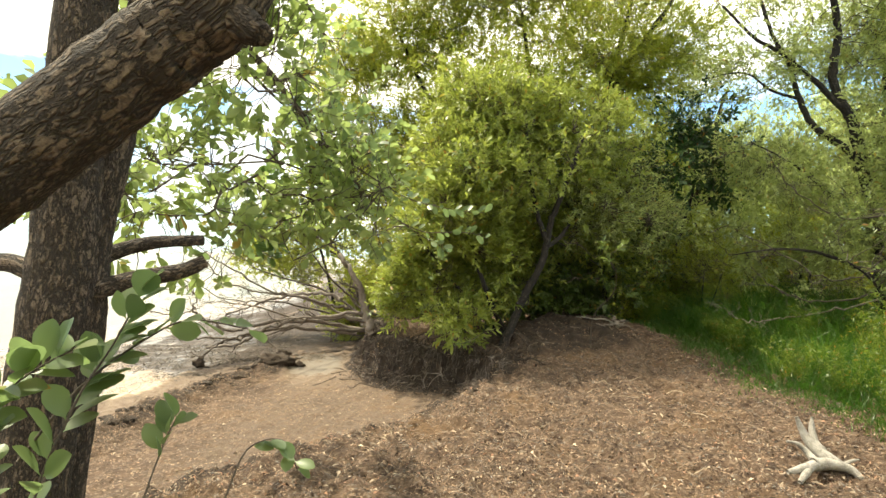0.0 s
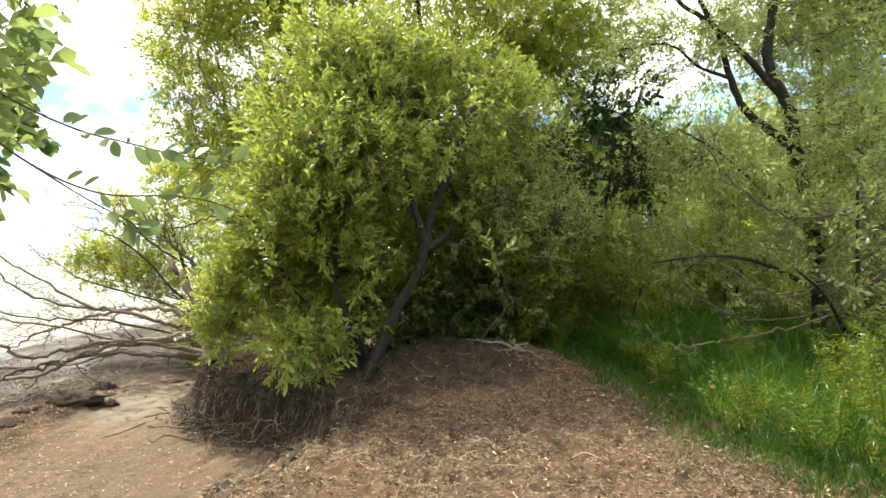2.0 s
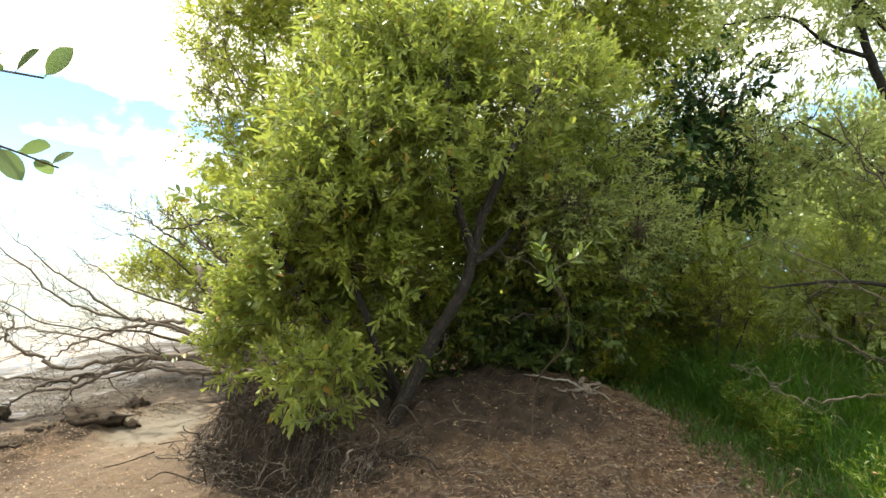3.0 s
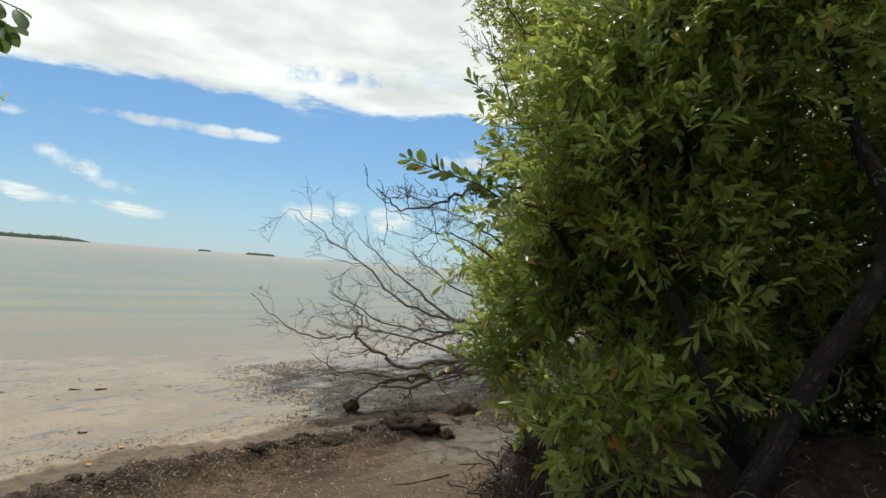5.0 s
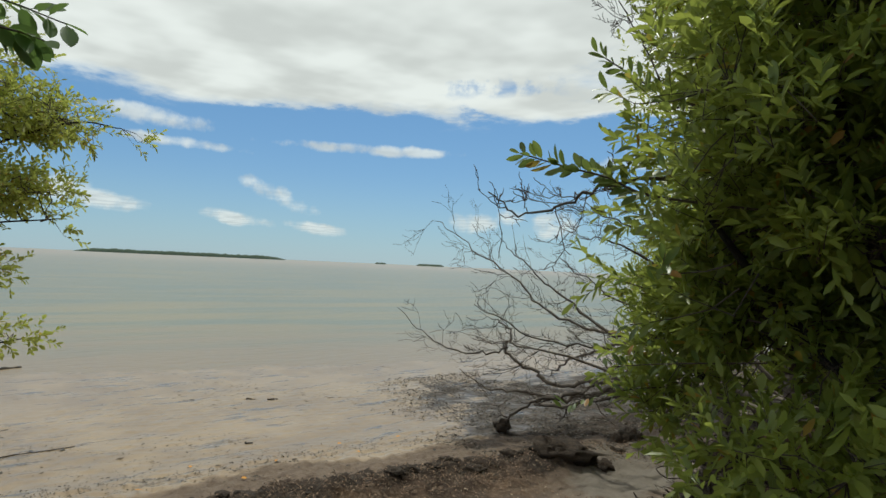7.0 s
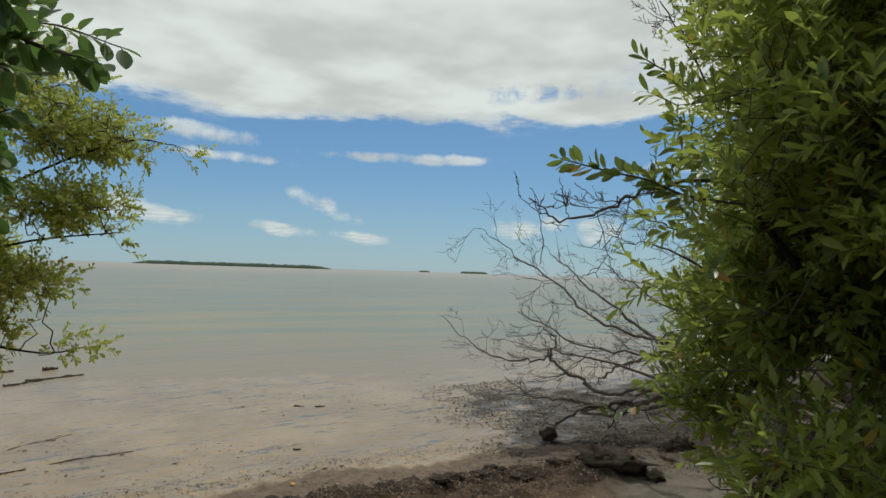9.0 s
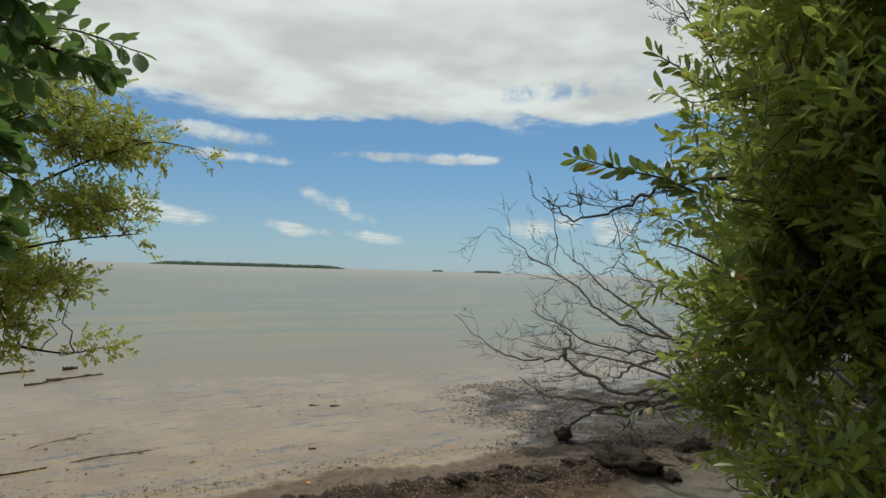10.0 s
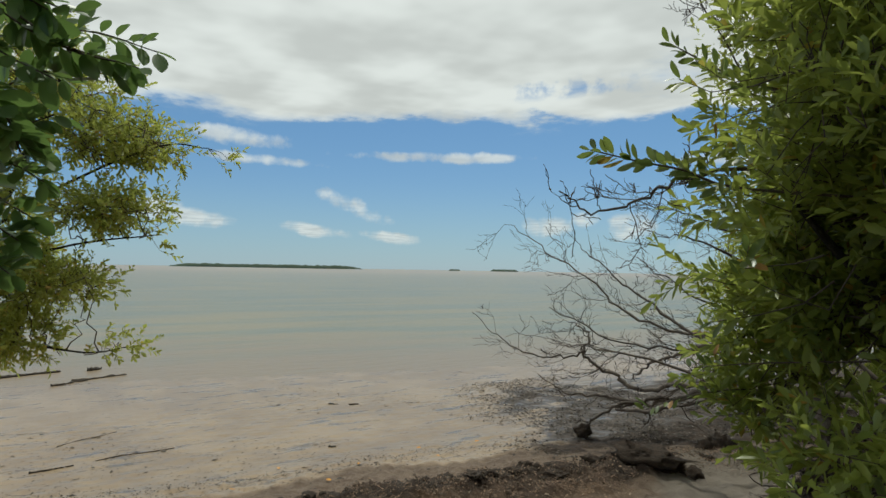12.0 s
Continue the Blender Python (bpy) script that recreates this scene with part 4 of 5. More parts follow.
# the tree beside the first steps
make_tree(19, "mangrove_tree", "mangrove tree with rough furrowed bark and sparse round leaves", "tree", (-0.62, 0.88, -0.02),
          [([(-0.68, 0.86, -0.08), (-0.62, 0.86, 0.7), (-0.585, 0.87, 1.2), (-0.565, 0.88, 1.5), (-0.545, 0.86, 1.8), (-0.53, 0.9, 2.3), (-0.60, 1.0, 3.0)], 0.062, 0.030),
           ([(-0.80, 0.58, 1.25), (-0.56, 0.49, 1.40), (-0.455, 0.46, 1.482), (-0.348, 0.458, 1.558), (-0.25, 0.457, 1.638), (-0.212, 0.456, 1.669), (-0.182, 0.455, 1.694), (-0.166, 0.455, 1.735), (-0.158, 0.46, 1.80), (-0.16, 0.5, 2.0)], 0.041, 0.029),
           ([(-0.185, 0.455, 1.69), (-0.154, 0.441, 1.670), (-0.141, 0.437, 1.6625)], 0.018, 0.008),
           ([(-0.62, 0.93, -0.02), (-0.594, 0.925, 0.9), (-0.558, 0.915, 1.30), (-0.545, 0.91, 1.514), (-0.52, 0.91, 1.64), (-0.49, 0.90, 1.78), (-0.44, 0.9, 2.1)], 0.04, 0.022),
           ([(-0.575, 0.88, 1.41), (-0.52, 0.91, 1.438), (-0.46, 0.94, 1.457), (-0.42, 0.955, 1.468), (-0.39, 0.97, 1.485)], 0.017, 0.011),
           ([(-0.575, 0.89, 1.44), (-0.54, 0.94, 1.485), (-0.49, 0.98, 1.51), (-0.42, 1.03, 1.52)], 0.015, 0.009),
           ([(-0.575, 0.88, 1.44), (-0.66, 0.9, 1.47), (-0.76, 0.92, 1.46)], 0.016, 0.012),
           ([(-0.57, 0.95, 2.6), (-1.3, 2.4, 3.2), (-1.45, 3.3, 3.0), (-1.04, 3.49, 2.53), (-0.68, 3.42, 2.12), (-0.5, 3.5, 1.9)], 0.04, 0.008),
           ([(-1.35, 2.7, 3.15), (-1.3, 3.6, 2.7), (-1.05, 4.1, 2.45), (-0.98, 4.25, 2.3)], 0.016, 0.004),
           ([(-0.6, 0.98, 2.9), (-1.0, 2.2, 3.3), (-0.95, 3.2, 3.1), (-0.75, 3.5, 2.8)], 0.03, 0.008)],
          [(-1.0, 3.4, 2.15, 0.55, 0.5, 0.5), (-0.6, 3.4, 2.3, 0.35, 0.3, 0.35), (-1.2, 2.8, 2.7, 0.6, 0.8, 0.35), (-1.5, 2.8, 1.9, 0.55, 0.55, 0.5), (-0.45, 3.25, 1.8, 0.22, 0.22, 0.3), (-1.5, 3.6, 1.7, 0.5, 0.4, 0.4), (-0.85, 3.5, 2.75, 0.4, 0.35, 0.4), (-0.75, 3.7, 1.9, 0.3, 0.3, 0.35), (-0.95, 2.75, 2.4, 0.4, 0.4, 0.35)],
          720, 0.072, LEAF_SOFT, bark=BARK, per=7, width=0.6, spread=0.15, branches=22, parts_in=(-1.4, 0.5, 3.1, 5.2, 1.4, 2.5), single=LEAF_SHADE, shell=0.4, hole=-0.4, wobble=0.006, lumps=0.016, steps=12, sides=28)


# ---- grass ----
def build_grass():
    rng = np.random.default_rng(31)
    n = 140000
    y = rng.uniform(1.0, 11.0, n)
    x = edge_grass(y) + rng.uniform(0, 1, n) ** 1.3 * 6.0 + 0.12 * rng.normal(size=n)
    keep = gaps(np.stack([x, y, 0 * x], -1), 1.8, 32) > -0.75
    x, y = x[keep], y[keep]
    n = len(x)
    z = ground_z(x, y)
    depth = np.clip((x - edge_grass(y)) / 0.7, 0.25, 1)
    h = (0.14 + 0.34 * rng.uniform(size=n) ** 1.5) * np.interp(y, [5.5, 7.5], [1.0, 1.5]) * depth * (1 + 0.55 * rough(x, y, 2.5, 33))
    lean = rng.normal(size=(n, 2)) * 0.6
    lean[:, 0] -= 0.12
    b = np.stack([x, y, z - 0.01], -1)
    side = unit(np.stack([rng.normal(size=n), rng.normal(size=n), np.zeros(n)], -1))
    w = 0.0021 * (0.7 + rng.uniform(size=n))
    vs = []
    for s, ww in ((0, 1.0), (0.45, 0.9), (0.8, 0.55), (1.0, 0.08)):
        c = b.copy()
        c[:, :2] += lean * (h * s * s)[:, None]
        c[:, 2] += h * s * (1 - 0.18 * s)
        vs += [c - side * (w * ww)[:, None], c + side * (w * ww)[:, None]]
    v = np.stack(vs, 1).reshape(-1, 3)
    q = (np.arange(n)[:, None, None] * 8 + np.array([(0, 1, 3, 2), (2, 3, 5, 4), (4, 5, 7, 6)])[None]).reshape(-1, 4)
    return tagged(new("grass", bulk_mesh("grass", v, q, GRASS, smooth=False)), "lush bright green tall grass beside the path", "grass", kind="stuff")


build_grass()


# ---- small things ----
def on_ground(x, y, lift=0.0):
    return (x, y, float(ground_z(x, y)) + lift)


def tube_part(name, points, r0, r1, mat, parent, sides=9, seed=0, steps=6, rough_=0.06, label="", crook=0.0):
    rng = np.random.default_rng(seed)
    tb = Tubes()
    path = smooth_path(points, steps)
    path[1:-1] += rng.normal(size=path[1:-1].shape) * crook
    tb.add(path, r0, r1, sides, rough_, rng)
    return child(name, tb.mesh(name, mat), parent, label)


def build_driftwood():
    """Bleached forked root wood lying on the litter."""
    x, y = 2.25, 3.45
    z = float(ground_z(x, y))
    root = thing("driftwood", (x, y, z), "bleached pale forked driftwood on brown leaf litter", "driftwood")
    tube_part("stem", [(2.193, 3.632, 0.653), (2.222, 3.614, 0.577), (2.249, 3.577, 0.511), (2.285, 3.520, 0.460), (2.332, 3.473, 0.412)], 0.011, 0.052, PALE_WOOD, root, 14, 1, steps=5, rough_=0.03)
    tube_part("prong", [(2.302, 3.652, 0.653), (2.286, 3.624, 0.584), (2.282, 3.587, 0.510), (2.287, 3.539, 0.474)], 0.008, 0.038, PALE_WOOD, root, 14, 2, steps=5, rough_=0.03)
    tube_part("prong", [(2.176, 3.424, 0.435), (2.273, 3.424, 0.439), (2.367, 3.405, 0.424), (2.409, 3.348, 0.383)], 0.038, 0.018, PALE_WOOD, root, 14, 3, steps=5, rough_=0.03)
    tube_part("prong", [(2.083, 3.538, 0.529), (2.151, 3.538, 0.515), (2.194, 3.520, 0.476), (2.207, 3.443, 0.436)], 0.006, 0.024, PALE_WOOD, root, 14, 4, steps=5, rough_=0.03)
    tube_part("prong", [(1.982, 3.346, 0.409), (2.069, 3.365, 0.422), (2.195, 3.424, 0.430)], 0.013, 0.036, PALE_WOOD, root, 14, 5, steps=5, rough_=0.03)
    tube_part("prong", [(2.018, 3.289, 0.375), (2.066, 3.327, 0.400), (2.126, 3.385, 0.427)], 0.013, 0.027, PALE_WOOD, root, 14, 6, steps=5, rough_=0.03)
    tube_part("prong", [(2.338, 3.424, 0.436), (2.409, 3.443, 0.458), (2.462, 3.462, 0.461)], 0.014, 0.005, PALE_WOOD, root, 14, 7, steps=5, rough_=0.03)


def branchlets(tb, rng, path, r, count, reach, level=2, up=0.15):
    """Side twigs along a path, themselves forking."""
    path = np.asarray(path)
    t = unit(np.gradient(path, axis=0))
    for _ in range(count):
        k = int(rng.integers(max(1, len(path) // 4), len(path)))
        out = unit(t[min(k, len(t) - 1)] * 0.8 + rng.normal(size=3) * 0.6 + np.array([-0.1, -0.1, up]))
        ln = reach * rng.uniform(0.35, 1.0)
        p = wander(rng, path[k], path[k] + out * ln, 5, 0.3, -0.05)
        rr = max(r * 0.5, 0.0022)
        tb.add(p, rr, 0.0016, 4 if level > 1 else 3)
        if level > 0:
            branchlets(tb, rng, p, rr, int(rng.integers(2, 5)), reach * 0.5, level - 1, up)


def build_dead_tree():
    """A fallen dead mangrove whose bare branches reach out over the flat."""
    rng = np.random.default_rng(41)
    root = thing("fallen_dead_tree", (-1.6, 10.6, 0.1), "fallen dead mangrove with bare grey branches over the shore", "dead tree")
    limbs = [
        ([(-1.2, 10.9, 0.25), (-2.0, 10.7, 0.6), (-2.68, 10.45, 0.8), (-3.18, 10.13, 0.86), (-3.65, 9.77, 1.07), (-3.9, 9.55, 1.4), (-4.2, 9.24, 1.67), (-4.49, 8.88, 2.03)], 0.024, 0.004, 16, 0.8),
        ([(-1.3, 10.7, 0.2), (-2.3, 10.5, 0.36), (-3.11, 10.22, 0.3), (-3.46, 9.92, 0.2), (-3.71, 9.74, 0.33), (-3.98, 9.53, 0.53), (-3.97, 9.57, 0.75), (-4.1, 9.5, 0.9)], 0.04, 0.007, 9, 0.5),
        ([(-3.94, 9.5, 0.6), (-4.06, 9.3, 0.51), (-4.36, 8.97, 0.55), (-4.58, 8.72, 0.73), (-4.78, 8.5, 1.0)], 0.012, 0.003, 6, 0.45),
        ([(-1.5, 10.6, 0.15), (-2.4, 10.3, 0.25), (-2.99, 10.16, 0.21), (-3.34, 9.86, 0.08), (-3.65, 9.6, 0.11), (-3.88, 9.39, 0.12), (-4.06, 9.22, 0.16), (-4.25, 9.05, 0.33)], 0.036, 0.004, 8, 0.4),
        ([(-3.2, 10.0, 0.15), (-3.45, 9.64, 0.08), (-3.65, 9.42, -0.06), (-3.74, 9.3, -0.2)], 0.02, 0.012, 3, 0.3),
        ([(-1.4, 10.9, 0.3), (-1.5, 10.9, 0.8), (-1.68, 10.87, 1.2), (-1.9, 10.7, 1.6), (-2.2, 10.3, 1.9)], 0.06, 0.015, 6, 0.7),
        ([(-1.5, 10.9, 0.6), (-2.0, 10.3, 1.2), (-2.4, 9.6, 1.75), (-2.75, 9.25, 1.85)], 0.022, 0.004, 12, 0.6),
        ([(-1.7, 10.2, 1.4), (-2.2, 9.65, 1.85), (-2.5, 9.4, 2.05), (-2.8, 9.15, 2.15)], 0.015, 0.003, 9, 0.5),
        ([(-1.3, 10.8, 0.4), (-2.2, 10.9, 0.9), (-3.2, 10.6, 1.2), (-4.0, 10.4, 1.7)], 0.025, 0.004, 12, 0.7),
        ([(-1.6, 10.3, 0.3), (-2.4, 9.7, 0.5), (-3.0, 9.0, 0.72), (-3.4, 8.6, 0.8)], 0.02, 0.004, 10, 0.6),
        ([(-2.0, 10.6, 0.5), (-2.8, 10.0, 0.7), (-3.4, 9.5, 0.75), (-4.0, 9.0, 1.1)], 0.018, 0.004, 10, 0.55),
        ([(-1.0, 10.3, 0.3), (-1.8, 9.9, 0.28), (-2.4, 9.9, 0.3), (-2.9, 9.8, 0.15)], 0.036, 0.011, 6, 0.4),
        ([(-0.89, 10.52, 0.36), (-1.61, 10.37, 0.45), (-2.06, 10.21, 0.43), (-2.56, 10.15, 0.38), (-3.03, 10.11, 0.20), (-3.38, 10.05, -0.02), (-3.94, 10.01, -0.12)], 0.045, 0.02, 5, 0.35),
        ([(-1.72, 10.15, 0.78), (-2.02, 10.17, 0.87), (-2.38, 10.20, 0.85), (-2.78, 10.24, 0.77), (-3.24, 10.30, 0.61), (-3.67, 10.34, 0.44), (-4.02, 10.39, 0.19)], 0.035, 0.01, 8, 0.4),
        ([(-1.54, 9.84, 0.69), (-1.82, 9.87, 0.70), (-2.25, 9.90, 0.78), (-2.89, 9.94, 0.89), (-3.48, 9.97, 1.18), (-3.99, 9.99, 1.46), (-4.44, 10.01, 1.75)], 0.026, 0.006, 8, 0.4),
        ([(-0.99, 8.72, 0.41), (-1.08, 8.72, 0.64), (-1.18, 8.71, 0.99), (-1.35, 8.70, 1.30), (-1.54, 8.70, 1.55)], 0.07, 0.03, 3, 0.5),
        ([(-0.68, 8.92, 0.66), (-1.20, 8.92, 0.69), (-1.87, 8.92, 0.60), (-2.38, 8.92, 0.53)], 0.035, 0.012, 6, 0.35),
    ]
    tb = Tubes()
    for i, (pts, r0, r1, n, reach) in enumerate(limbs):
        tube_part("trunk" if i == 5 else "limb", pts, r0, r1, DEAD_WOOD if i in (0, 1, 3, 5, 9, 12, 13, 15, 16) else BARK_TWIG, root, 8, 50 + i, crook=0.014)
        branchlets(tb, rng, smooth_path(pts, 5), r1 * 1.8, int(n * 1.5), reach)
    child("twig_mass", tb.mesh("twig_mass", BARK_TWIG), root, kind="stuff")
    # a torn black root ball hangs on one limb
    clod_mesh = clod("root_ball", 71, 0.085, PEAT)
    ob = child("root_ball", clod_mesh, root, "black wet root ball", own=True)
    ob.location = Vector((-3.76, 9.28, -0.24)) - root.location
    ob.scale = (1.0, 1.0, 0.8)


def clod(name, seed, size, mat):
    """A lumpy clod of peat or matted weed."""
    bm = bmesh.new()
    bmesh.ops.create_icosphere(bm, subdivisions=3, radius=size)
    for v in bm.verts:
        d = v.co.normalized()
        k = 1 + 0.5 * noise.noise(d * 2.1 + Vector((seed, 0, 0))) + 0.45 * noise.noise(d * 5.0 + Vector((0, seed, 0))) + 0.3 * noise.noise(d * 11 + Vector((0, 0, seed)))
        v.co = d * size * k
    me = bpy.data.meshes.new(name)
    bm.to_mesh(me)
    bm.free()
    me.materials.append(mat)
    me.shade_smooth()
    return me


def build_bank_roots():
    """Exposed roots that hang from the eroded bank."""
    rng = np.random.default_rng(61)
    root = thing("exposed_roots", on_ground(0.2, 6.9), "tangle of exposed brown roots hanging from the eroded bank", "roots")
    tb, tg = Tubes(), Tubes()
    for i in range(1700):
        y = rng.uniform(6.1, 10.2) if i % 3 == 0 else rng.uniform(6.1, 7.9)
        xs = float(scarp_x(y))
        nx, ny = (-0.7, -0.7) if y > 6.3 else (-0.8, 0.3)
        a = np.array([xs + rng.normal() * 0.17 + 0.04, y + rng.normal() * 0.1, 0])
        a[2] = float(ground_z(a[0], a[1])) + rng.uniform(0.0, 0.13)
        kind = i % 4
        if kind < 2:
            d, ln = unit(np.array([nx * 0.4, ny * 0.4, -1.0]) + rng.normal(size=3) * 0.4), rng.uniform(0.05, 0.24)
        elif kind == 2:
            d, ln = unit(np.array([-0.6, 0.6, 0.0]) * rng.choice([-1, 1]) + rng.normal(size=3) * np.array([0.5, 0.5, 0.2])), rng.uniform(0.1, 0.45)
        else:
            d, ln = unit(rng.normal(size=3) * np.array([1, 1, 0.5])), rng.uniform(0.05, 0.25)
        b = a + d * ln
        b[2] = max(b[2], float(ground_z(b[0], b[1])) - 0.02)
        p = wander(rng, a, b, 6, 0.45, rng.uniform(-0.1, 0.1))
        r = 0.0014 + 0.008 * rng.uniform() ** 3
        (tb if i % 5 != 1 else tg).add(smooth_path(p, 2), r, r * 0.5, 4)
    # fringes of fine rootlets under the torn lip
    for i in range(1500):
        y = rng.uniform(5.5, 7.6)
        out = rng.uniform(-0.1, 0.2)
        a = np.array([float(scarp_x(y)) + 0.12 - out + rng.normal() * 0.03, y + rng.normal() * 0.04, 0.0])
        a[2] = float(ground_z(a[0] + 0.1, a[1] + 0.05)) + rng.uniform(-0.02, 0.06)
        b = a + np.array([rng.normal() * 0.03 - 0.02, rng.normal() * 0.03 - 0.02, -rng.uniform(0.06, 0.22)])
        r = rng.uniform(0.0012, 0.0032)
        (tb if i % 3 else tg).add(wander(rng, a, b, 4, 0.25), r, r * 0.5, 3)
    child("root_mass", tb.mesh("root_mass", ROOT), root, kind="stuff")
    child("root_mass", tg.mesh("root_mass", DEAD_WOOD), root, "grey weathered rootlets", kind="stuff")
    for k in range(13):
        y = 6.4 + k * 0.24 + rng.normal() * 0.08
        xs = float(scarp_x(y))
        a = rng.uniform(1.9, 3.6)
        ln = rng.uniform(0.2, 0.6)
        x0, y0 = xs + rng.uniform(-0.1, 0.25), y
        pts = []
        for s in (0.0, 0.25, 0.5, 0.75, 1.0):
            px, py = x0 + math.cos(a) * ln * s + rng.normal() * 0.02, y0 + math.sin(a) * ln * s * 0.5 + rng.normal() * 0.02
            pts.append((px, py, max(float(ground_z(px, py)) + 0.02, float(ground_z(x0, y0)) - 0.12 * s + rng.normal() * 0.02)))
        tube_part("root", pts, 0.008 + 0.008 * (k % 4 == 0), 0.003, ROOT if k % 3 else DEAD_WOOD, root, 7, 80 + k, crook=0.008)


def build_stump():
    """A small root clump under the bush with pale roots on the litter."""
    x, y = 2.2, 7.4
    z = float(ground_z(x, y))
    rng = np.random.default_rng(77)
    root = thing("root_stump", (x, y, z), "weathered root stump with pale roots in shaded litter", "stump")
    tube_part("stem", [(x, y, z - 0.03), (x + 0.02, y + 0.02, z + 0.05), (x - 0.03, y + 0.04, z + 0.09), (x - 0.02, y + 0.03, z + 0.14)], 0.04, 0.012, DEAD_WOOD, root, 9, 5, crook=0.006)
    for k, (a, ln) in enumerate(((0.3, 0.2), (2.6, 0.5), (3.3, 0.3), (4.1, 0.22), (5.2, 0.3), (1.4, 0.18))):
        pts = [(x, y, z + 0.05)]
        for s in (0.3, 0.55, 0.8, 1.0):
            px, py = x + math.cos(a) * ln * s + rng.normal() * 0.03, y + math.sin(a) * ln * s + rng.normal() * 0.03
            pts.append(on_ground(px, py, 0.015 + 0.025 * rng.uniform()))
        tube_part("root", pts, 0.012, 0.004, PALE_WOOD if k == 1 else DEAD_WOOD, root, 6, 90 + k, crook=0.005)


def sticks(seed, count, box, size, name, label, mat, group, radius=0.006):
    """Loose sticks that lie on the ground, each a thing of its own."""
    rng = np.random.default_rng(seed)
    x0, x1, y0, y1 = box
    for _ in range(count):
        x, y, a = rng.uniform(x0, x1), rng.uniform(y0, y1), rng.uniform(0, 6.28)
        ln = size * rng.uniform(0.5, 1.3)
        pts = []
        for s in (-0.5, -0.15, 0.2, 0.5):
            px, py = x + math.cos(a) * ln * s + rng.normal() * 0.02, y + math.sin(a) * ln * s + rng.normal() * 0.02
            pts.append(on_ground(px, py, radius + 0.012 * rng.uniform()))
        tb = Tubes()
        tb.add(smooth_path(pts, 4), radius, radius * 0.5, 6, 0.08, rng)
        me = tb.mesh(name, mat)
        me.transform(Matrix.Translation(-Vector(pts[1])))
        ob = new(name, me)
        ob.location = pts[1]
        tagged(ob, label, "stick", group)


def scatter(name, seed, count, box, accept, length, width, mat, label, category, lift=0.006, flat=0.35, curl=0.3):
    """Fallen leaves and chips as loose stuff on the ground."""
    rng = np.random.default_rng(seed)
    x0, x1, y0, y1 = box
    x, y = rng.uniform(x0, x1, count), rng.uniform(y0, y1, count)
    keep = accept(x, y, rng)
    x, y = x[keep], y[keep]
    n = len(x)
    z = ground_z(x, y) + lift * rng.uniform(0.3, 2.0, n)
    a = rng.uniform(0, 6.28, n)
    way = np.stack([np.cos(a), np.sin(a), rng.normal(size=n) * flat * 0.6], -1)
    nor = np.stack([rng.normal(size=n) * flat, rng.normal(size=n) * flat, np.ones(n)], -1)
    L = length * rng.uniform(0.5, 1.4, n)
    me = leaf_sheet(name, rng, np.stack([x, y, z], -1), way, nor, L, L * width * rng.uniform(0.6, 1.3, n), mat, True, curl)
    return tagged(new(name, me), label, category, kind="stuff")


def upper(x, y, rng):
    # litter left thin where the hollow is painted dark
    bare = np.hypot((x - 1.35) / 1.2, (y - 7.35) / 1.2) < 0.9 + 0.25 * rough(x, y, 4.0, 96)
    return (x > scarp_x(y) - 0.1) & (x < edge_grass(y) + 0.25) & ~(bare & (rng.uniform(size=len(x)) < 0.85))


def upper_patchy(x, y, rng):
    return upper(x, y, rng) & (rough(x, y, 2.2, 91) + 0.5 * rng.uniform(size=len(x)) > 0.1)


def upper_drifts(x, y, rng):
    return upper(x, y, rng) & (rough(x, y, 3.4, 92) + 0.6 * rough(x, y, 8.0, 94) + 1.1 * rng.uniform(size=len(x)) > 0.25)


def lower(x, y, rng):
    return (x < scarp_x(y) + 0.1) & (x > wrack_x(y)) & ((np.abs(x + 2.0 + 0.25 * (y - 9.3)) > 0.5) | (y < 8.2))


def flats(x, y, rng):
    near = np.clip((x + 9.5) / 5.0, 0.1, 1)
    return (x < wrack_x(y) - 0.5) & (rough(x, y, 1.3, 93) + 0.7 * rng.uniform(size=len(x)) * near > 0.35)


def peat_flat(x, y, rng):
    return (y - 8.6 + 0.5 * (x + 5) > 1.0 * rng.uniform(size=len(x))) & (x < -2.8) & (rough(x, y, 2.6, 97) > -0.3)


def shore_line(x, y, rng):
    return np.abs(x - wrack_x(y) + 1.15 + 0.25 * rough(x, y, 1.5, 95)) < 0.35 * rng.uniform(size=len(x)) ** 1.5 + 0.03


def ridge_line(x, y, rng):
    return np.abs(x - wrack_x(y) - 0.3) < 0.45 * rng.uniform(size=len(x)) ** 0.7


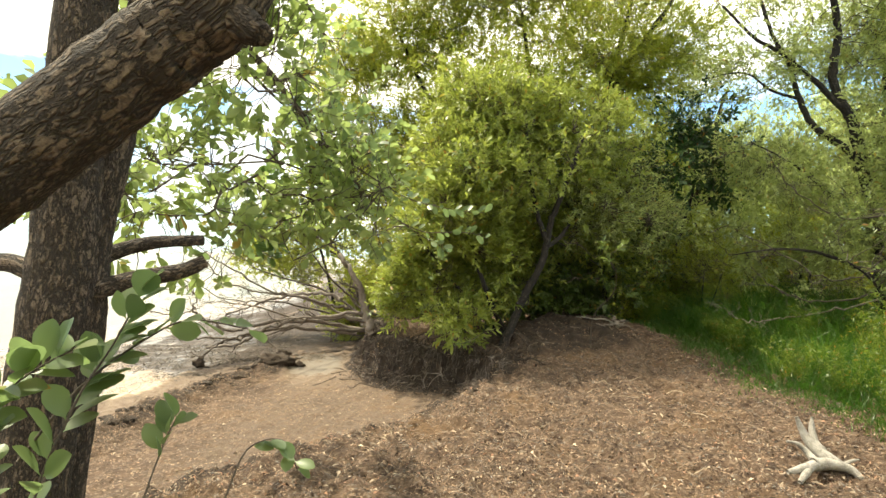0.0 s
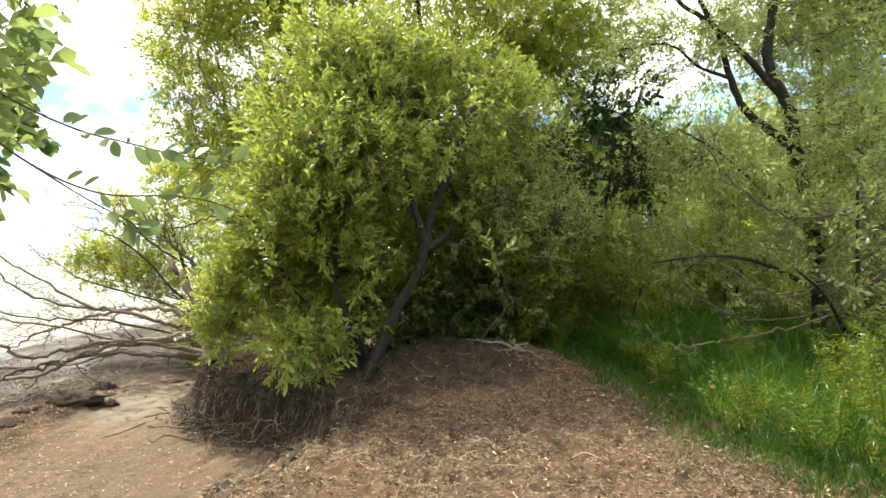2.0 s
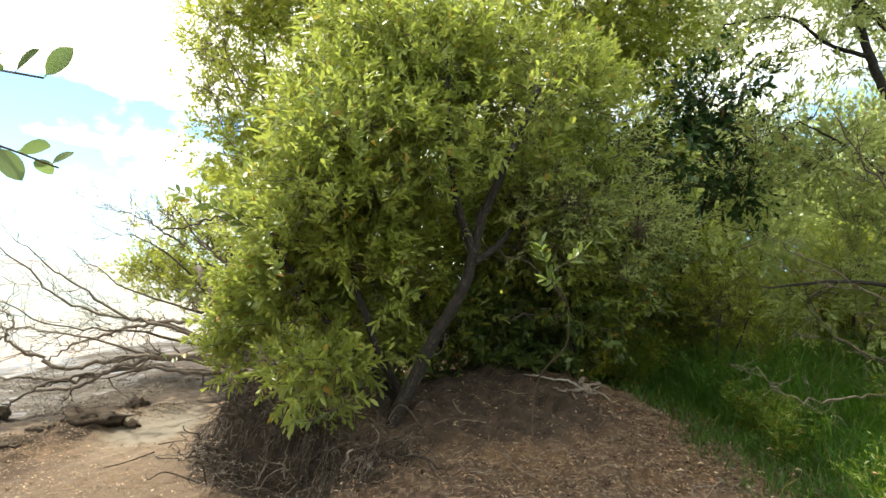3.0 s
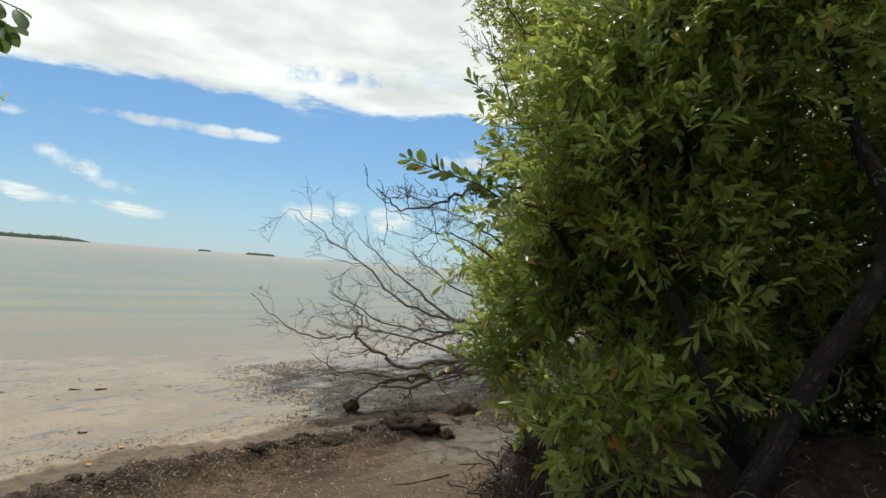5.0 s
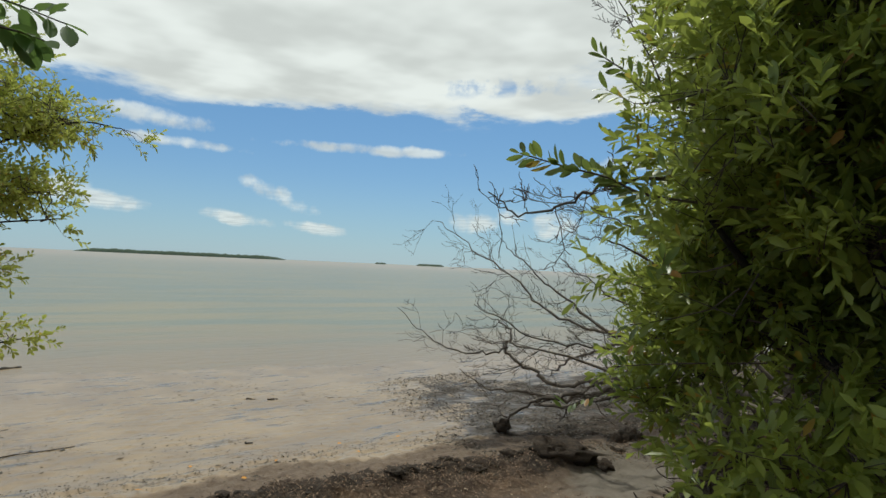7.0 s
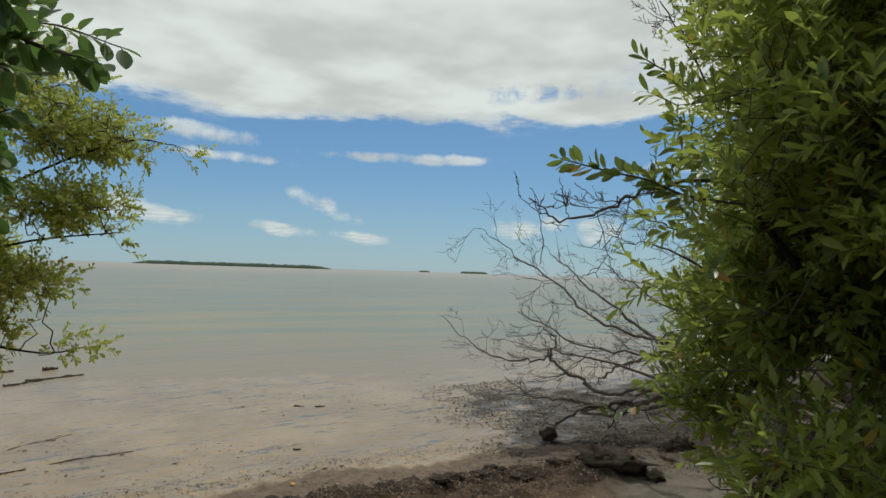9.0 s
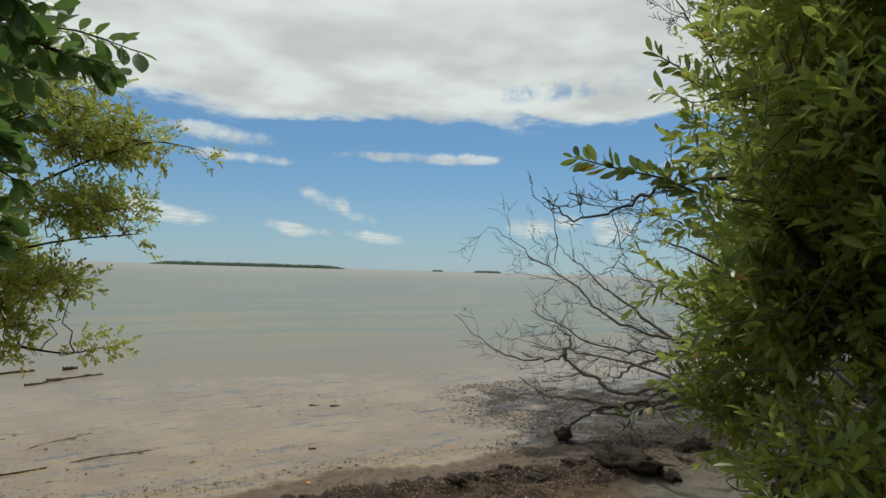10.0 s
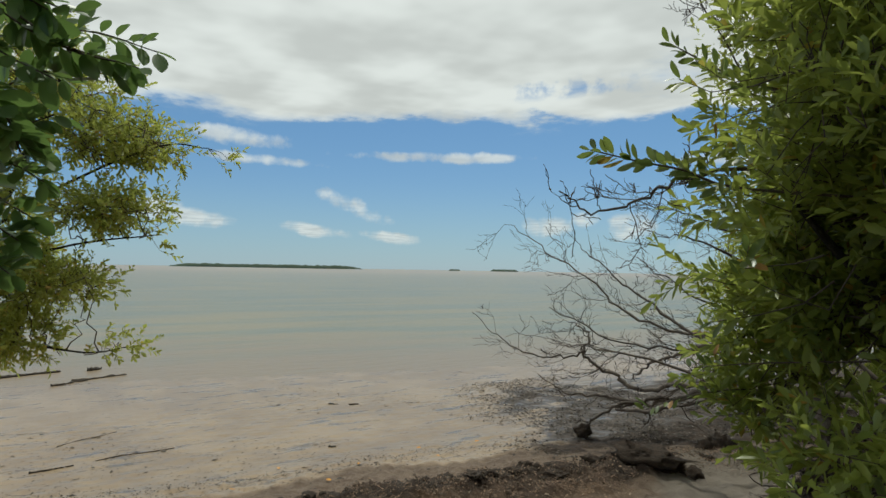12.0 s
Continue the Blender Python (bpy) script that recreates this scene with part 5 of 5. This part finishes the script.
def build_litter():
    box = (-3.6, 4.0, 0.6, 9.0)
    scatter("leaf_litter", 101, 60000, box, upper_drifts, 0.024, 0.38, LITTER, "dry brown fallen leaves and chips over the path", "leaf litter", 0.008, 0.7)
    scatter("leaf_litter", 108, 24000, box, upper_drifts, 0.03, 0.4, LITTER_DARK, "dark rotten leaves between the dry litter", "leaf litter", 0.005, 0.7)
    scatter("leaf_litter", 102, 6500, box, upper_patchy, 0.042, 0.32, LITTER_PALE, "pale bleached fallen leaves on the litter", "leaf litter", 0.012, 0.6)
    scatter("leaf_litter", 114, 12000, box, upper_patchy, 0.026, 0.45, LITTER_RED, "reddish fallen leaves in patches over the path", "leaf litter", 0.01, 0.6)
    scatter("leaf_litter", 115, 12000, box, upper, 0.03, 0.25, LITTER_GREY, "grey weathered leaf bits over the path", "leaf litter", 0.01, 0.6)
    scatter("leaf_litter", 103, 26000, box, lower, 0.026, 0.4, LITTER, "sparse fallen leaves over the sandy slope", "leaf litter", 0.004)
    scatter("leaf_litter", 104, 3500, box, lower, 0.03, 0.35, LITTER_PALE, "pale leaf bits over the sandy slope", "leaf litter", 0.004)
    scatter("seaweed_wrack", 105, 9000, (-5.5, -1.5, 3.0, 10.2), ridge_line, 0.03, 0.3, WEED, "dark matted seaweed along the wrack ridge", "seaweed", 0.012, 0.8)
    scatter("leaf_litter", 109, 34000, (-5.5, -1.5, 3.0, 10.2), ridge_line, 0.022, 0.35, LITTER, "brown leaf bits caught in the wrack ridge", "leaf litter", 0.014, 0.8)
    scatter("seaweed_wrack", 110, 700, (-9.5, -3.2, 2.0, 11.5), flats, 0.07, 0.4, WEED, "larger weed scraps on the wet flat", "seaweed", 0.003, 0.1, 0.04)
    scatter("seaweed_wrack", 106, 9000, (-9.5, -3.2, 2.0, 11.5), flats, 0.022, 0.5, WEED, "dark weed scraps on the wet flat", "seaweed", 0.003, 0.1, 0.04)
    scatter("seaweed_wrack", 112, 16000, (-8.0, -2.4, 8.4, 12.5), peat_flat, 0.04, 0.35, WEED, "dark debris over the peat flat", "seaweed", 0.006, 0.5)
    scatter("seaweed_wrack", 113, 4000, (-8.0, -2.4, 8.4, 12.5), peat_flat, 0.05, 0.3, DEAD_WOOD, "grey wood bits over the peat flat", "debris", 0.006, 0.4)
    scatter("seaweed_wrack", 107, 22000, (-7.5, -3.2, 2.0, 10.5), shore_line, 0.022, 0.5, WEED, "thin line of dark weed at the water's edge", "seaweed", 0.003, 0.3)


def needles(seed, count, accept, box, length, mat, name, label):
    """Thin dry stalks strewn over the litter."""
    rng = np.random.default_rng(seed)
    x0, x1, y0, y1 = box
    x, y = rng.uniform(x0, x1, count), rng.uniform(y0, y1, count)
    keep = accept(x, y, rng)
    x, y = x[keep], y[keep]
    n = len(x)
    a = rng.uniform(0, 6.28, n)
    z = ground_z(x, y) + rng.uniform(0.004, 0.02, n)
    way = np.stack([np.cos(a), np.sin(a), rng.normal(size=n) * 0.2], -1)
    nor = np.stack([rng.normal(size=n) * 0.5, rng.normal(size=n) * 0.5, np.ones(n)], -1)
    L = length * rng.uniform(0.4, 1.5, n)
    me = leaf_sheet(name, rng, np.stack([x, y, z], -1), way, nor, L, np.full(n, 0.0035), mat, True, 0.5)
    tagged(new(name, me), label, "dry stalks", kind="stuff")


def build_clods():
    rng = np.random.default_rng(111)
    meshes = [clod("peat_clod", 5 + 3 * k, 0.09, PEAT) for k in range(4)]

    head = new("peat_clod", clod("peat_clod", 23, 0.1, PEAT))
    head.location = on_ground(-2.35, 8.60, -0.01)
    head.scale, head.rotation_euler = (1.5, 2.6, 0.9), (0, 0, radians(-55))
    tagged(head, "long torn black peat hag on the pale sand", "peat", "peat clods")

    def put(x, y, s, flat_, name="peat_clod", label="dark crumbling clod of peat and weed on the wrack ridge", group="peat clods"):
        ob = new(name, meshes[int(rng.integers(0, 4))])
        ob.location = on_ground(x, y, -0.01)
        ob.rotation_euler = (0, 0, rng.uniform(0, 6.28))
        ob.scale = (s * rng.uniform(0.8, 1.4), s * rng.uniform(0.8, 1.4), s * flat_)
        tagged(ob, label, "clod", group)
    for _ in range(110):
        y = rng.uniform(4.8, 9.4)
        put(float(wrack_x(y)) + rng.uniform(-0.08, 0.35), y, rng.uniform(0.25, 0.85), 0.42)
    for k in range(26):
        y = 5.3 + 0.1 * k + 0.03 * rng.normal()
        put(float(scarp_x(y)) + rng.uniform(-0.06, 0.2), y, rng.uniform(0.3, 0.8), 0.6, label="dark torn lump of root-bound peat on the bank edge", group="bank clods")
    for k in range(7):
        put(-2.65 + 0.100 * k + 0.06 * rng.normal(), 8.39 + 0.071 * k, rng.uniform(0.6, 1.1), 0.75)
    for k in range(6):
        put(-2.55 + 0.12 * rng.normal(), 9.85 + 0.06 * k, rng.uniform(0.6, 1.1), 1.0, label="black root stump clod beside bleached sand")


def build_flotsam():
    """Larger sticks and wood that lie on the wet flat, and a few orange leaves."""
    logs = [((-12.7, 3.3), (-13.0, 4.3), 0.05), ((-11.8, 4.5), (-12.1, 5.4), 0.035), ((-11.4, 4.2), (-11.75, 4.75), 0.03), ((-12.9, 4.75), (-13.0, 5.0), 0.06), ((-6.08, 4.75), (-6.13, 5.5), 0.009),
            ((-5.9, 4.2), (-5.93, 4.56), 0.013), ((-7.6, 7.84), (-7.55, 7.94), 0.018), ((-7.4, 8.08), (-7.32, 8.2), 0.02), ((-5.27, 6.96), (-5.22, 7.02), 0.016), ((-6.9, 4.4), (-7.3, 5.0), 0.007)]
    for k, ((x0, y0), (x1, y1), r) in enumerate(logs):
        rng = np.random.default_rng(130 + k)
        pts = []
        for s in (0, 0.33, 0.66, 1):
            px, py = x0 + (x1 - x0) * s, y0 + (y1 - y0) * s
            pts.append((px + rng.normal() * 0.02, py, max(float(ground_z(px, py)), -0.66) + r * 0.4))
        tb = Tubes()
        tb.add(smooth_path(pts, 5), r * 0.7, r * 0.45, 8, 0.28, rng)
        me = tb.mesh("drift_log", WEED)
        me.transform(Matrix.Translation(-Vector(pts[0])))
        ob = new("drift_log", me)
        ob.location = pts[0]
        tagged(ob, "dark waterlogged stick lying on the wet flat", "driftwood", "drift sticks")
    me = one_leaf("fallen_leaf", 0.06, 0.03, LEAF_ORANGE)
    for k, (x, y) in enumerate(((-4.55, 7.65), (-4.6, 6.2), (-4.1, 5.7), (-4.3, 6.9), (-3.9, 6.4), (-4.4, 8.3), (-4.0, 7.6))):
        ob = new("fallen_leaf", me)
        ob.location = on_ground(x, y, 0.012)
        ob.rotation_euler = (0.1, 0.15, k * 1.3)
        tagged(ob, "orange fallen leaf on wet sand", "leaf", "orange leaves")


def sprig(name, label, stem, r, count, size, mat, seed, parent=None, width=0.5, start=0.3, drop=0.0, face=(0, -0.35, 1.0), loose=0.35):
    """A leafy shoot: a thin stem and its single leaves."""
    rng = np.random.default_rng(seed)
    path = smooth_path(stem, 8)
    root = thing(name, tuple(path[0]), label, "shoot")
    tb = Tubes()
    tb.add(path, r, r * 0.5, 6, 0.04, rng)
    twig = child("stem", tb.mesh("stem", BARK_TWIG), root)
    me = one_leaf("leaf", size, size * width, mat)
    t = unit(np.gradient(path, axis=0))
    for k in range(count):
        s = start + (1 - start) * k / max(1, count - 1)
        i = min(len(path) - 1, int(s * (len(path) - 1)))
        side = unit(np.cross(t[i], rng.normal(size=3)))
        way = t[i] * 0.7 + side * 0.9 + np.array([0, 0, 0.25 - drop])
        nor = np.array(face) + rng.normal(size=3) * loose
        place_leaf(me, "leaf", twig, path[i], way, nor, size * rng.uniform(0.7, 1.2), size, Vector((0, 0, 0)))
    return root


def build_sprigs():
    low = "mangrove shoot with oval green leaves beside the trunk"
    sprig("leafy_shoot", low, [(-0.45, 0.62, 0.9), (-0.41, 0.60, 1.2), (-0.38, 0.62, 1.33), (-0.36, 0.65, 1.39), (-0.34, 0.67, 1.45)], 0.0018, 30, 0.046, LEAF_SHADE, 201, width=0.6)
    sprig("leafy_shoot", low, [(-0.42, 0.60, 1.28), (-0.38, 0.63, 1.35), (-0.33, 0.67, 1.40), (-0.29, 0.69, 1.42), (-0.23, 0.71, 1.41)], 0.0016, 15, 0.036, LEAF_SHADE, 202, width=0.6)
    sprig("leafy_shoot", low, [(-0.36, 0.66, 1.05), (-0.33, 0.67, 1.20), (-0.32, 0.70, 1.27), (-0.31, 0.71, 1.30)], 0.0015, 9, 0.033, LEAF_SHADE, 203, width=0.6, start=0.6)
    sprig("leafy_shoot", low, [(-0.30, 0.70, 1.05), (-0.25, 0.71, 1.20), (-0.23, 0.73, 1.26), (-0.19, 0.74, 1.27), (-0.17, 0.74, 1.235)], 0.0014, 9, 0.031, LEAF_SHADE, 204, width=0.6, start=0.55)
    sprig("leafy_shoot", low, [(-0.50, 0.52, 1.22), (-0.44, 0.55, 1.32), (-0.40, 0.57, 1.37), (-0.36, 0.59, 1.40)], 0.0018, 28, 0.044, LEAF_SHADE, 205, width=0.6, start=0.2)
    sprig("leafy_shoot", low, [(-0.46, 0.50, 1.12), (-0.42, 0.53, 1.24), (-0.41, 0.55, 1.33), (-0.40, 0.54, 1.37)], 0.0018, 18, 0.042, LEAF_SHADE, 206, width=0.6, start=0.3)
    bush = "bright lance-leaved shoot reaching out of the mangrove bush"
    sapling = "thin sapling with a whorl of bright lance-shaped leaves"
    sprig("sapling", sapling, [(1.66, 6.55, 0.40), (1.64, 6.4, 0.97), (1.7, 5.9, 1.26), (1.62, 5.55, 1.48), (1.5, 5.42, 1.62), (1.44, 5.35, 1.75)], 0.005, 26, 0.075, LEAF_ONE_OLIVE, 207, start=0.88, width=0.3)
    sprig("leafy_shoot", sapling, [(1.5, 5.42, 1.62), (1.57, 5.38, 1.68), (1.63, 5.34, 1.72)], 0.003, 14, 0.075, LEAF_ONE_OLIVE, 219, start=0.5, width=0.3)
    sprig("leafy_shoot", sapling, [(1.6, 5.53, 1.5), (1.52, 5.38, 1.56), (1.47, 5.3, 1.6)], 0.003, 14, 0.07, LEAF_ONE_OLIVE, 220, start=0.5, width=0.3)
    sprig("leafy_shoot", bush, [(0.5, 6.6, 0.75), (0.3, 6.35, 0.66), (0.22, 6.2, 0.66)], 0.005, 18, 0.085, LEAF_ONE_OLIVE, 208, start=0.3, width=0.32)
    spray = "leafy mangrove branch reaching over the shore"
    sprig("leafy_shoot", spray, [(0.1, 6.8, 1.75), (-0.28, 6.55, 1.81), (-0.42, 6.45, 1.88), (-0.54, 6.34, 1.92), (-0.67, 6.22, 1.97)], 0.006, 56, 0.08, LEAF_ONE_OLIVE, 209, start=0.25, width=0.34, face=(0.3, -0.8, 0.3), loose=0.8)
    sprig("leafy_shoot", spray, [(0.0, 6.9, 2.1), (-0.35, 6.75, 2.25), (-0.6, 6.6, 2.45)], 0.006, 44, 0.075, LEAF_ONE_OLIVE, 210, start=0.25, width=0.33, face=(0.3, -0.8, 0.3), loose=0.8)
    for k, (stem, name) in enumerate((([(-0.2, 7.3, 2.4), (-0.7, 7.75, 2.45), (-1.02, 7.8, 2.7), (-1.08, 7.65, 2.95), (-1.15, 7.5, 3.15)], "bare_branch"), ([(-0.1, 6.9, 1.95), (-0.56, 6.6, 1.87), (-0.68, 6.51, 1.80), (-0.82, 6.39, 1.75), (-0.91, 6.28, 1.84)], "bare_branch"), ([(0.0, 7.4, 2.6), (-0.5, 7.6, 2.9), (-0.9, 7.5, 3.2), (-1.0, 7.4, 3.5)], "bare_branch"))):
        rng = np.random.default_rng(230 + k)
        root = thing(name, stem[0], "bare dead branch sticking out of the mangrove bush", "branch", "bare branches")
        tube_part("stem", stem, 0.009, 0.003, BARK_TWIG, root, 7, 240 + k, crook=0.01)
        tb = Tubes()
        branchlets(tb, rng, smooth_path(stem, 5), 0.005, 9, 0.3)
        child("twig_mass", tb.mesh("twig_mass", BARK_TWIG), root, kind="stuff")
    over = "thin overhanging twig with oval mangrove leaves"
    sprig("leafy_shoot", over, [(-0.68, 3.42, 2.12), (-0.35, 3.5, 1.93), (-0.2, 3.6, 1.87), (-0.02, 3.56, 1.83), (0.08, 3.63, 1.82), (0.24, 3.7, 1.82)], 0.004, 18, 0.066, LEAF_SHADE, 214, face=(-0.3, -1.0, 0.4), start=0.35)
    sprig("leafy_shoot", over, [(-0.5, 3.5, 1.9), (-0.3, 3.55, 1.75), (-0.12, 3.6, 1.68), (0.06, 3.65, 1.69), (0.18, 3.67, 1.685), (0.27, 3.73, 1.66)], 0.004, 13, 0.066, LEAF_SHADE, 215, face=(-0.3, -1.0, 0.4), start=0.3)
    sprig("leafy_shoot", over, [(-0.3, 3.55, 1.75), (-0.15, 3.58, 1.66), (-0.03, 3.6, 1.6), (0.0, 3.62, 1.57)], 0.003, 11, 0.066, LEAF_SHADE, 216, face=(-0.3, -1.0, 0.4), start=0.5, drop=0.3)
    sprig("leafy_shoot", spray, [(-0.50, 7.33, 0.97), (-0.63, 7.11, 0.97), (-0.76, 6.91, 0.93), (-0.85, 6.76, 0.87)], 0.004, 24, 0.07, LEAF_ONE_OLIVE, 217, start=0.2, width=0.33)
    sprig("leafy_shoot", spray, [(0.0, 6.9, 1.2), (-0.35, 6.8, 1.15), (-0.6, 6.75, 1.1)], 0.004, 24, 0.07, LEAF_ONE_OLIVE, 218, start=0.2, width=0.33)
    for k, (stem, wood) in enumerate((([(5.3, 6.5, 2.0), (4.8, 6.4, 1.66), (4.2, 6.4, 1.5), (3.7, 6.45, 1.75), (3.3, 6.5, 1.95)], BARK_TWIG), ([(5.4, 6.7, 1.6), (4.8, 6.5, 1.38), (4.2, 6.5, 1.25), (3.7, 6.5, 1.35), (3.4, 6.55, 1.6)], BARK_TWIG), ([(5.3, 6.9, 1.35), (4.6, 6.7, 1.2), (4.1, 6.6, 1.1), (3.7, 6.5, 1.04), (3.35, 6.45, 1.0), (3.1, 6.4, 1.08)], DEAD_WOOD), ([(5.3, 6.5, 2.4), (4.7, 6.6, 2.2), (4.2, 6.5, 2.25), (3.8, 6.5, 2.5), (3.5, 6.5, 2.9)], BARK_TWIG))):
        rng = np.random.default_rng(250 + k)
        root = thing("bare_branch", stem[0], "thin bare branch arching out of the thicket over grass", "branch", "bare branches")
        tube_part("stem", stem, 0.012, 0.004, wood, root, 7, 260 + k, crook=0.012)
        tb = Tubes()
        branchlets(tb, rng, smooth_path(stem, 5), 0.006, 8, 0.4)
        child("twig_mass", tb.mesh("twig_mass", wood), root, kind="stuff")
    near = "overhanging twig with thick oval mangrove leaves"
    sprig("leafy_shoot", near, [(-1.0, 4.2, 2.3), (-0.93, 4.38, 2.15), (-0.86, 4.5, 2.06), (-0.80, 4.64, 2.03)], 0.005, 36, 0.092, LEAF_ONE, 211, start=0.2, drop=0.2)
    sprig("leafy_shoot", near, [(-1.0, 4.1, 2.2), (-0.93, 4.25, 2.0), (-0.9, 4.36, 1.88), (-0.9, 4.4, 1.78)], 0.005, 30, 0.092, LEAF_ONE, 212, start=0.2, drop=0.2)
    sprig("leafy_shoot", near, [(-0.95, 4.15, 2.35), (-0.86, 4.35, 2.2), (-0.82, 4.45, 2.14)], 0.005, 30, 0.092, LEAF_ONE, 213, start=0.1, drop=0.1)


def build_near_twigs():
    near = "overhanging twig with thick oval mangrove leaves"
    stems = [[(-1.0, 4.15, 2.3), (-0.93, 4.3, 2.18), (-0.87, 4.45, 2.08), (-0.82, 4.66, 2.03)], [(-1.0, 4.15, 2.25), (-0.92, 4.32, 2.06), (-0.86, 4.48, 1.97)],
             [(-0.98, 4.2, 2.3), (-0.88, 4.36, 2.2), (-0.83, 4.5, 2.15)], [(-1.0, 4.15, 2.1), (-0.93, 4.3, 1.92), (-0.89, 4.4, 1.8)], [(-1.0, 4.2, 2.35), (-0.9, 4.34, 2.28), (-0.85, 4.44, 2.24)],
             [(-1.36, 4.2, 1.85), (-1.24, 4.35, 1.9), (-1.14, 4.46, 1.94)], [(-1.36, 4.2, 1.8), (-1.26, 4.34, 1.8), (-1.17, 4.44, 1.74)], [(-1.38, 4.2, 1.7), (-1.3, 4.3, 1.62), (-1.22, 4.38, 1.56)], [(-1.38, 4.18, 1.6), (-1.31, 4.28, 1.52), (-1.24, 4.36, 1.46)], [(-1.4, 4.25, 2.0), (-1.3, 4.35, 1.98), (-1.2, 4.42, 1.88)], [(-1.4, 4.3, 2.05), (-1.28, 4.4, 2.1), (-1.16, 4.5, 2.06)], [(-1.42, 4.2, 1.9), (-1.34, 4.3, 1.72), (-1.24, 4.4, 1.64)],
             [(-1.36, 4.15, 2.15), (-1.22, 4.38, 2.2), (-1.1, 4.55, 2.2), (-0.99, 4.72, 2.14)]]
    for k, stem in enumerate(stems):
        sprig("leafy_shoot", near, stem, 0.004, 24 if k < 5 else 36, 0.085, LEAF_ONE, 270 + k, start=0.1, drop=0.15, face=(0.4, -0.3, 0.8))


def build_herbs():
    """Feathery yellow-green weeds at the edge of the grass."""
    rng = np.random.default_rng(221)
    spots = [(3.35, 4.35, 0.9), (3.55, 4.1, 1.0), (3.3, 4.8, 0.45), (3.2, 3.9, 0.4), (3.6, 4.6, 0.6), (3.15, 5.3, 0.4), (3.1, 6.2, 0.35), (3.3, 6.9, 0.35), (2.75, 7.9, 0.55), (2.9, 8.3, 0.6), (3.9, 5.2, 0.55), (3.5, 3.6, 0.6), (3.9, 6.4, 0.5), (4.4, 5.8, 0.55)]
    for x, y, h in spots:
        z = float(ground_z(x, y))
        root = thing("weed_plant", (x, y, z), "feathery yellow-green weed at the grass edge", "weed", "edge weeds")
        tb = Tubes()
        P, D = [], []
        for k in range(13):
            tip = np.array([x + rng.normal() * 0.14, y + rng.normal() * 0.14, z + h * rng.uniform(0.7, 1.1)])
            p = wander(rng, (x + rng.normal() * 0.03, y + rng.normal() * 0.03, z), tip, 7, 0.1)
            tb.add(p, 0.003, 0.001, 4)
            for s in range(2, 8):
                for _ in range(5):
                    P.append(p[s] + rng.normal(size=3) * 0.012)
                    D.append(np.array([rng.normal(), rng.normal(), 0.5]))
        child("stem", tb.mesh("stem", GRASS), root)
        b, way, nor, L, W, _, _ = twigs_and_leaves(rng, np.array(P), unit(np.array(D)), 4, 0.042, 0.16, 0.05)
        child("leaf_mass", leaf_sheet("leaf_mass", rng, b, way, nor, L, W, HERB, True), root, kind="stuff")


build_driftwood()
build_dead_tree()
build_bank_roots()
build_stump()
build_clods()
build_flotsam()
build_sprigs()
build_near_twigs()
build_herbs()
sticks(301, 16, (0.6, 2.8, 5.6, 8.0), 0.3, "dry_stick", "dry grey stick lying in shaded leaf litter", DEAD_WOOD, "litter sticks", 0.0035)
sticks(302, 18, (0.4, 2.6, 3.0, 6.0), 0.18, "dry_stick", "small dry stick on the leaf litter", LITTER_PALE, "litter sticks", 0.004)
sticks(303, 7, (-1.5, -0.6, 7.4, 9.0), 0.4, "dry_stick", "dead brown stick on the sandy bank foot", ROOT, "bank sticks", 0.006)
build_litter()
needles(311, 8000, upper_patchy, (-2.0, 3.6, 1.5, 8.0), 0.05, LITTER_PALE, "dry_stalks", "thin straw-coloured dry stalks on the litter")
needles(313, 30000, ridge_line, (-5.5, -1.5, 3.0, 10.2), 0.07, WEED, "weed_strands", "dark stringy strands in the wrack ridge")
needles(314, 40000, ridge_line, (-5.5, -1.5, 3.0, 10.2), 0.05, LITTER, "weed_strands", "brown dry strands in the wrack ridge")
needles(312, 50000, upper, (-2.0, 3.6, 1.5, 8.0), 0.06, LITTER, "dry_stalks", "thin brown dry stalks on the litter")
needles(315, 24000, upper_drifts, (-2.0, 3.6, 1.5, 8.0), 0.06, LITTER_GREY, "dry_stalks", "grey weathered stalks matted over the litter")
needles(316, 30000, upper, (-2.0, 3.6, 1.5, 8.0), 0.05, LITTER_DARK, "dry_stalks", "dark rotten fibres between the dry litter")
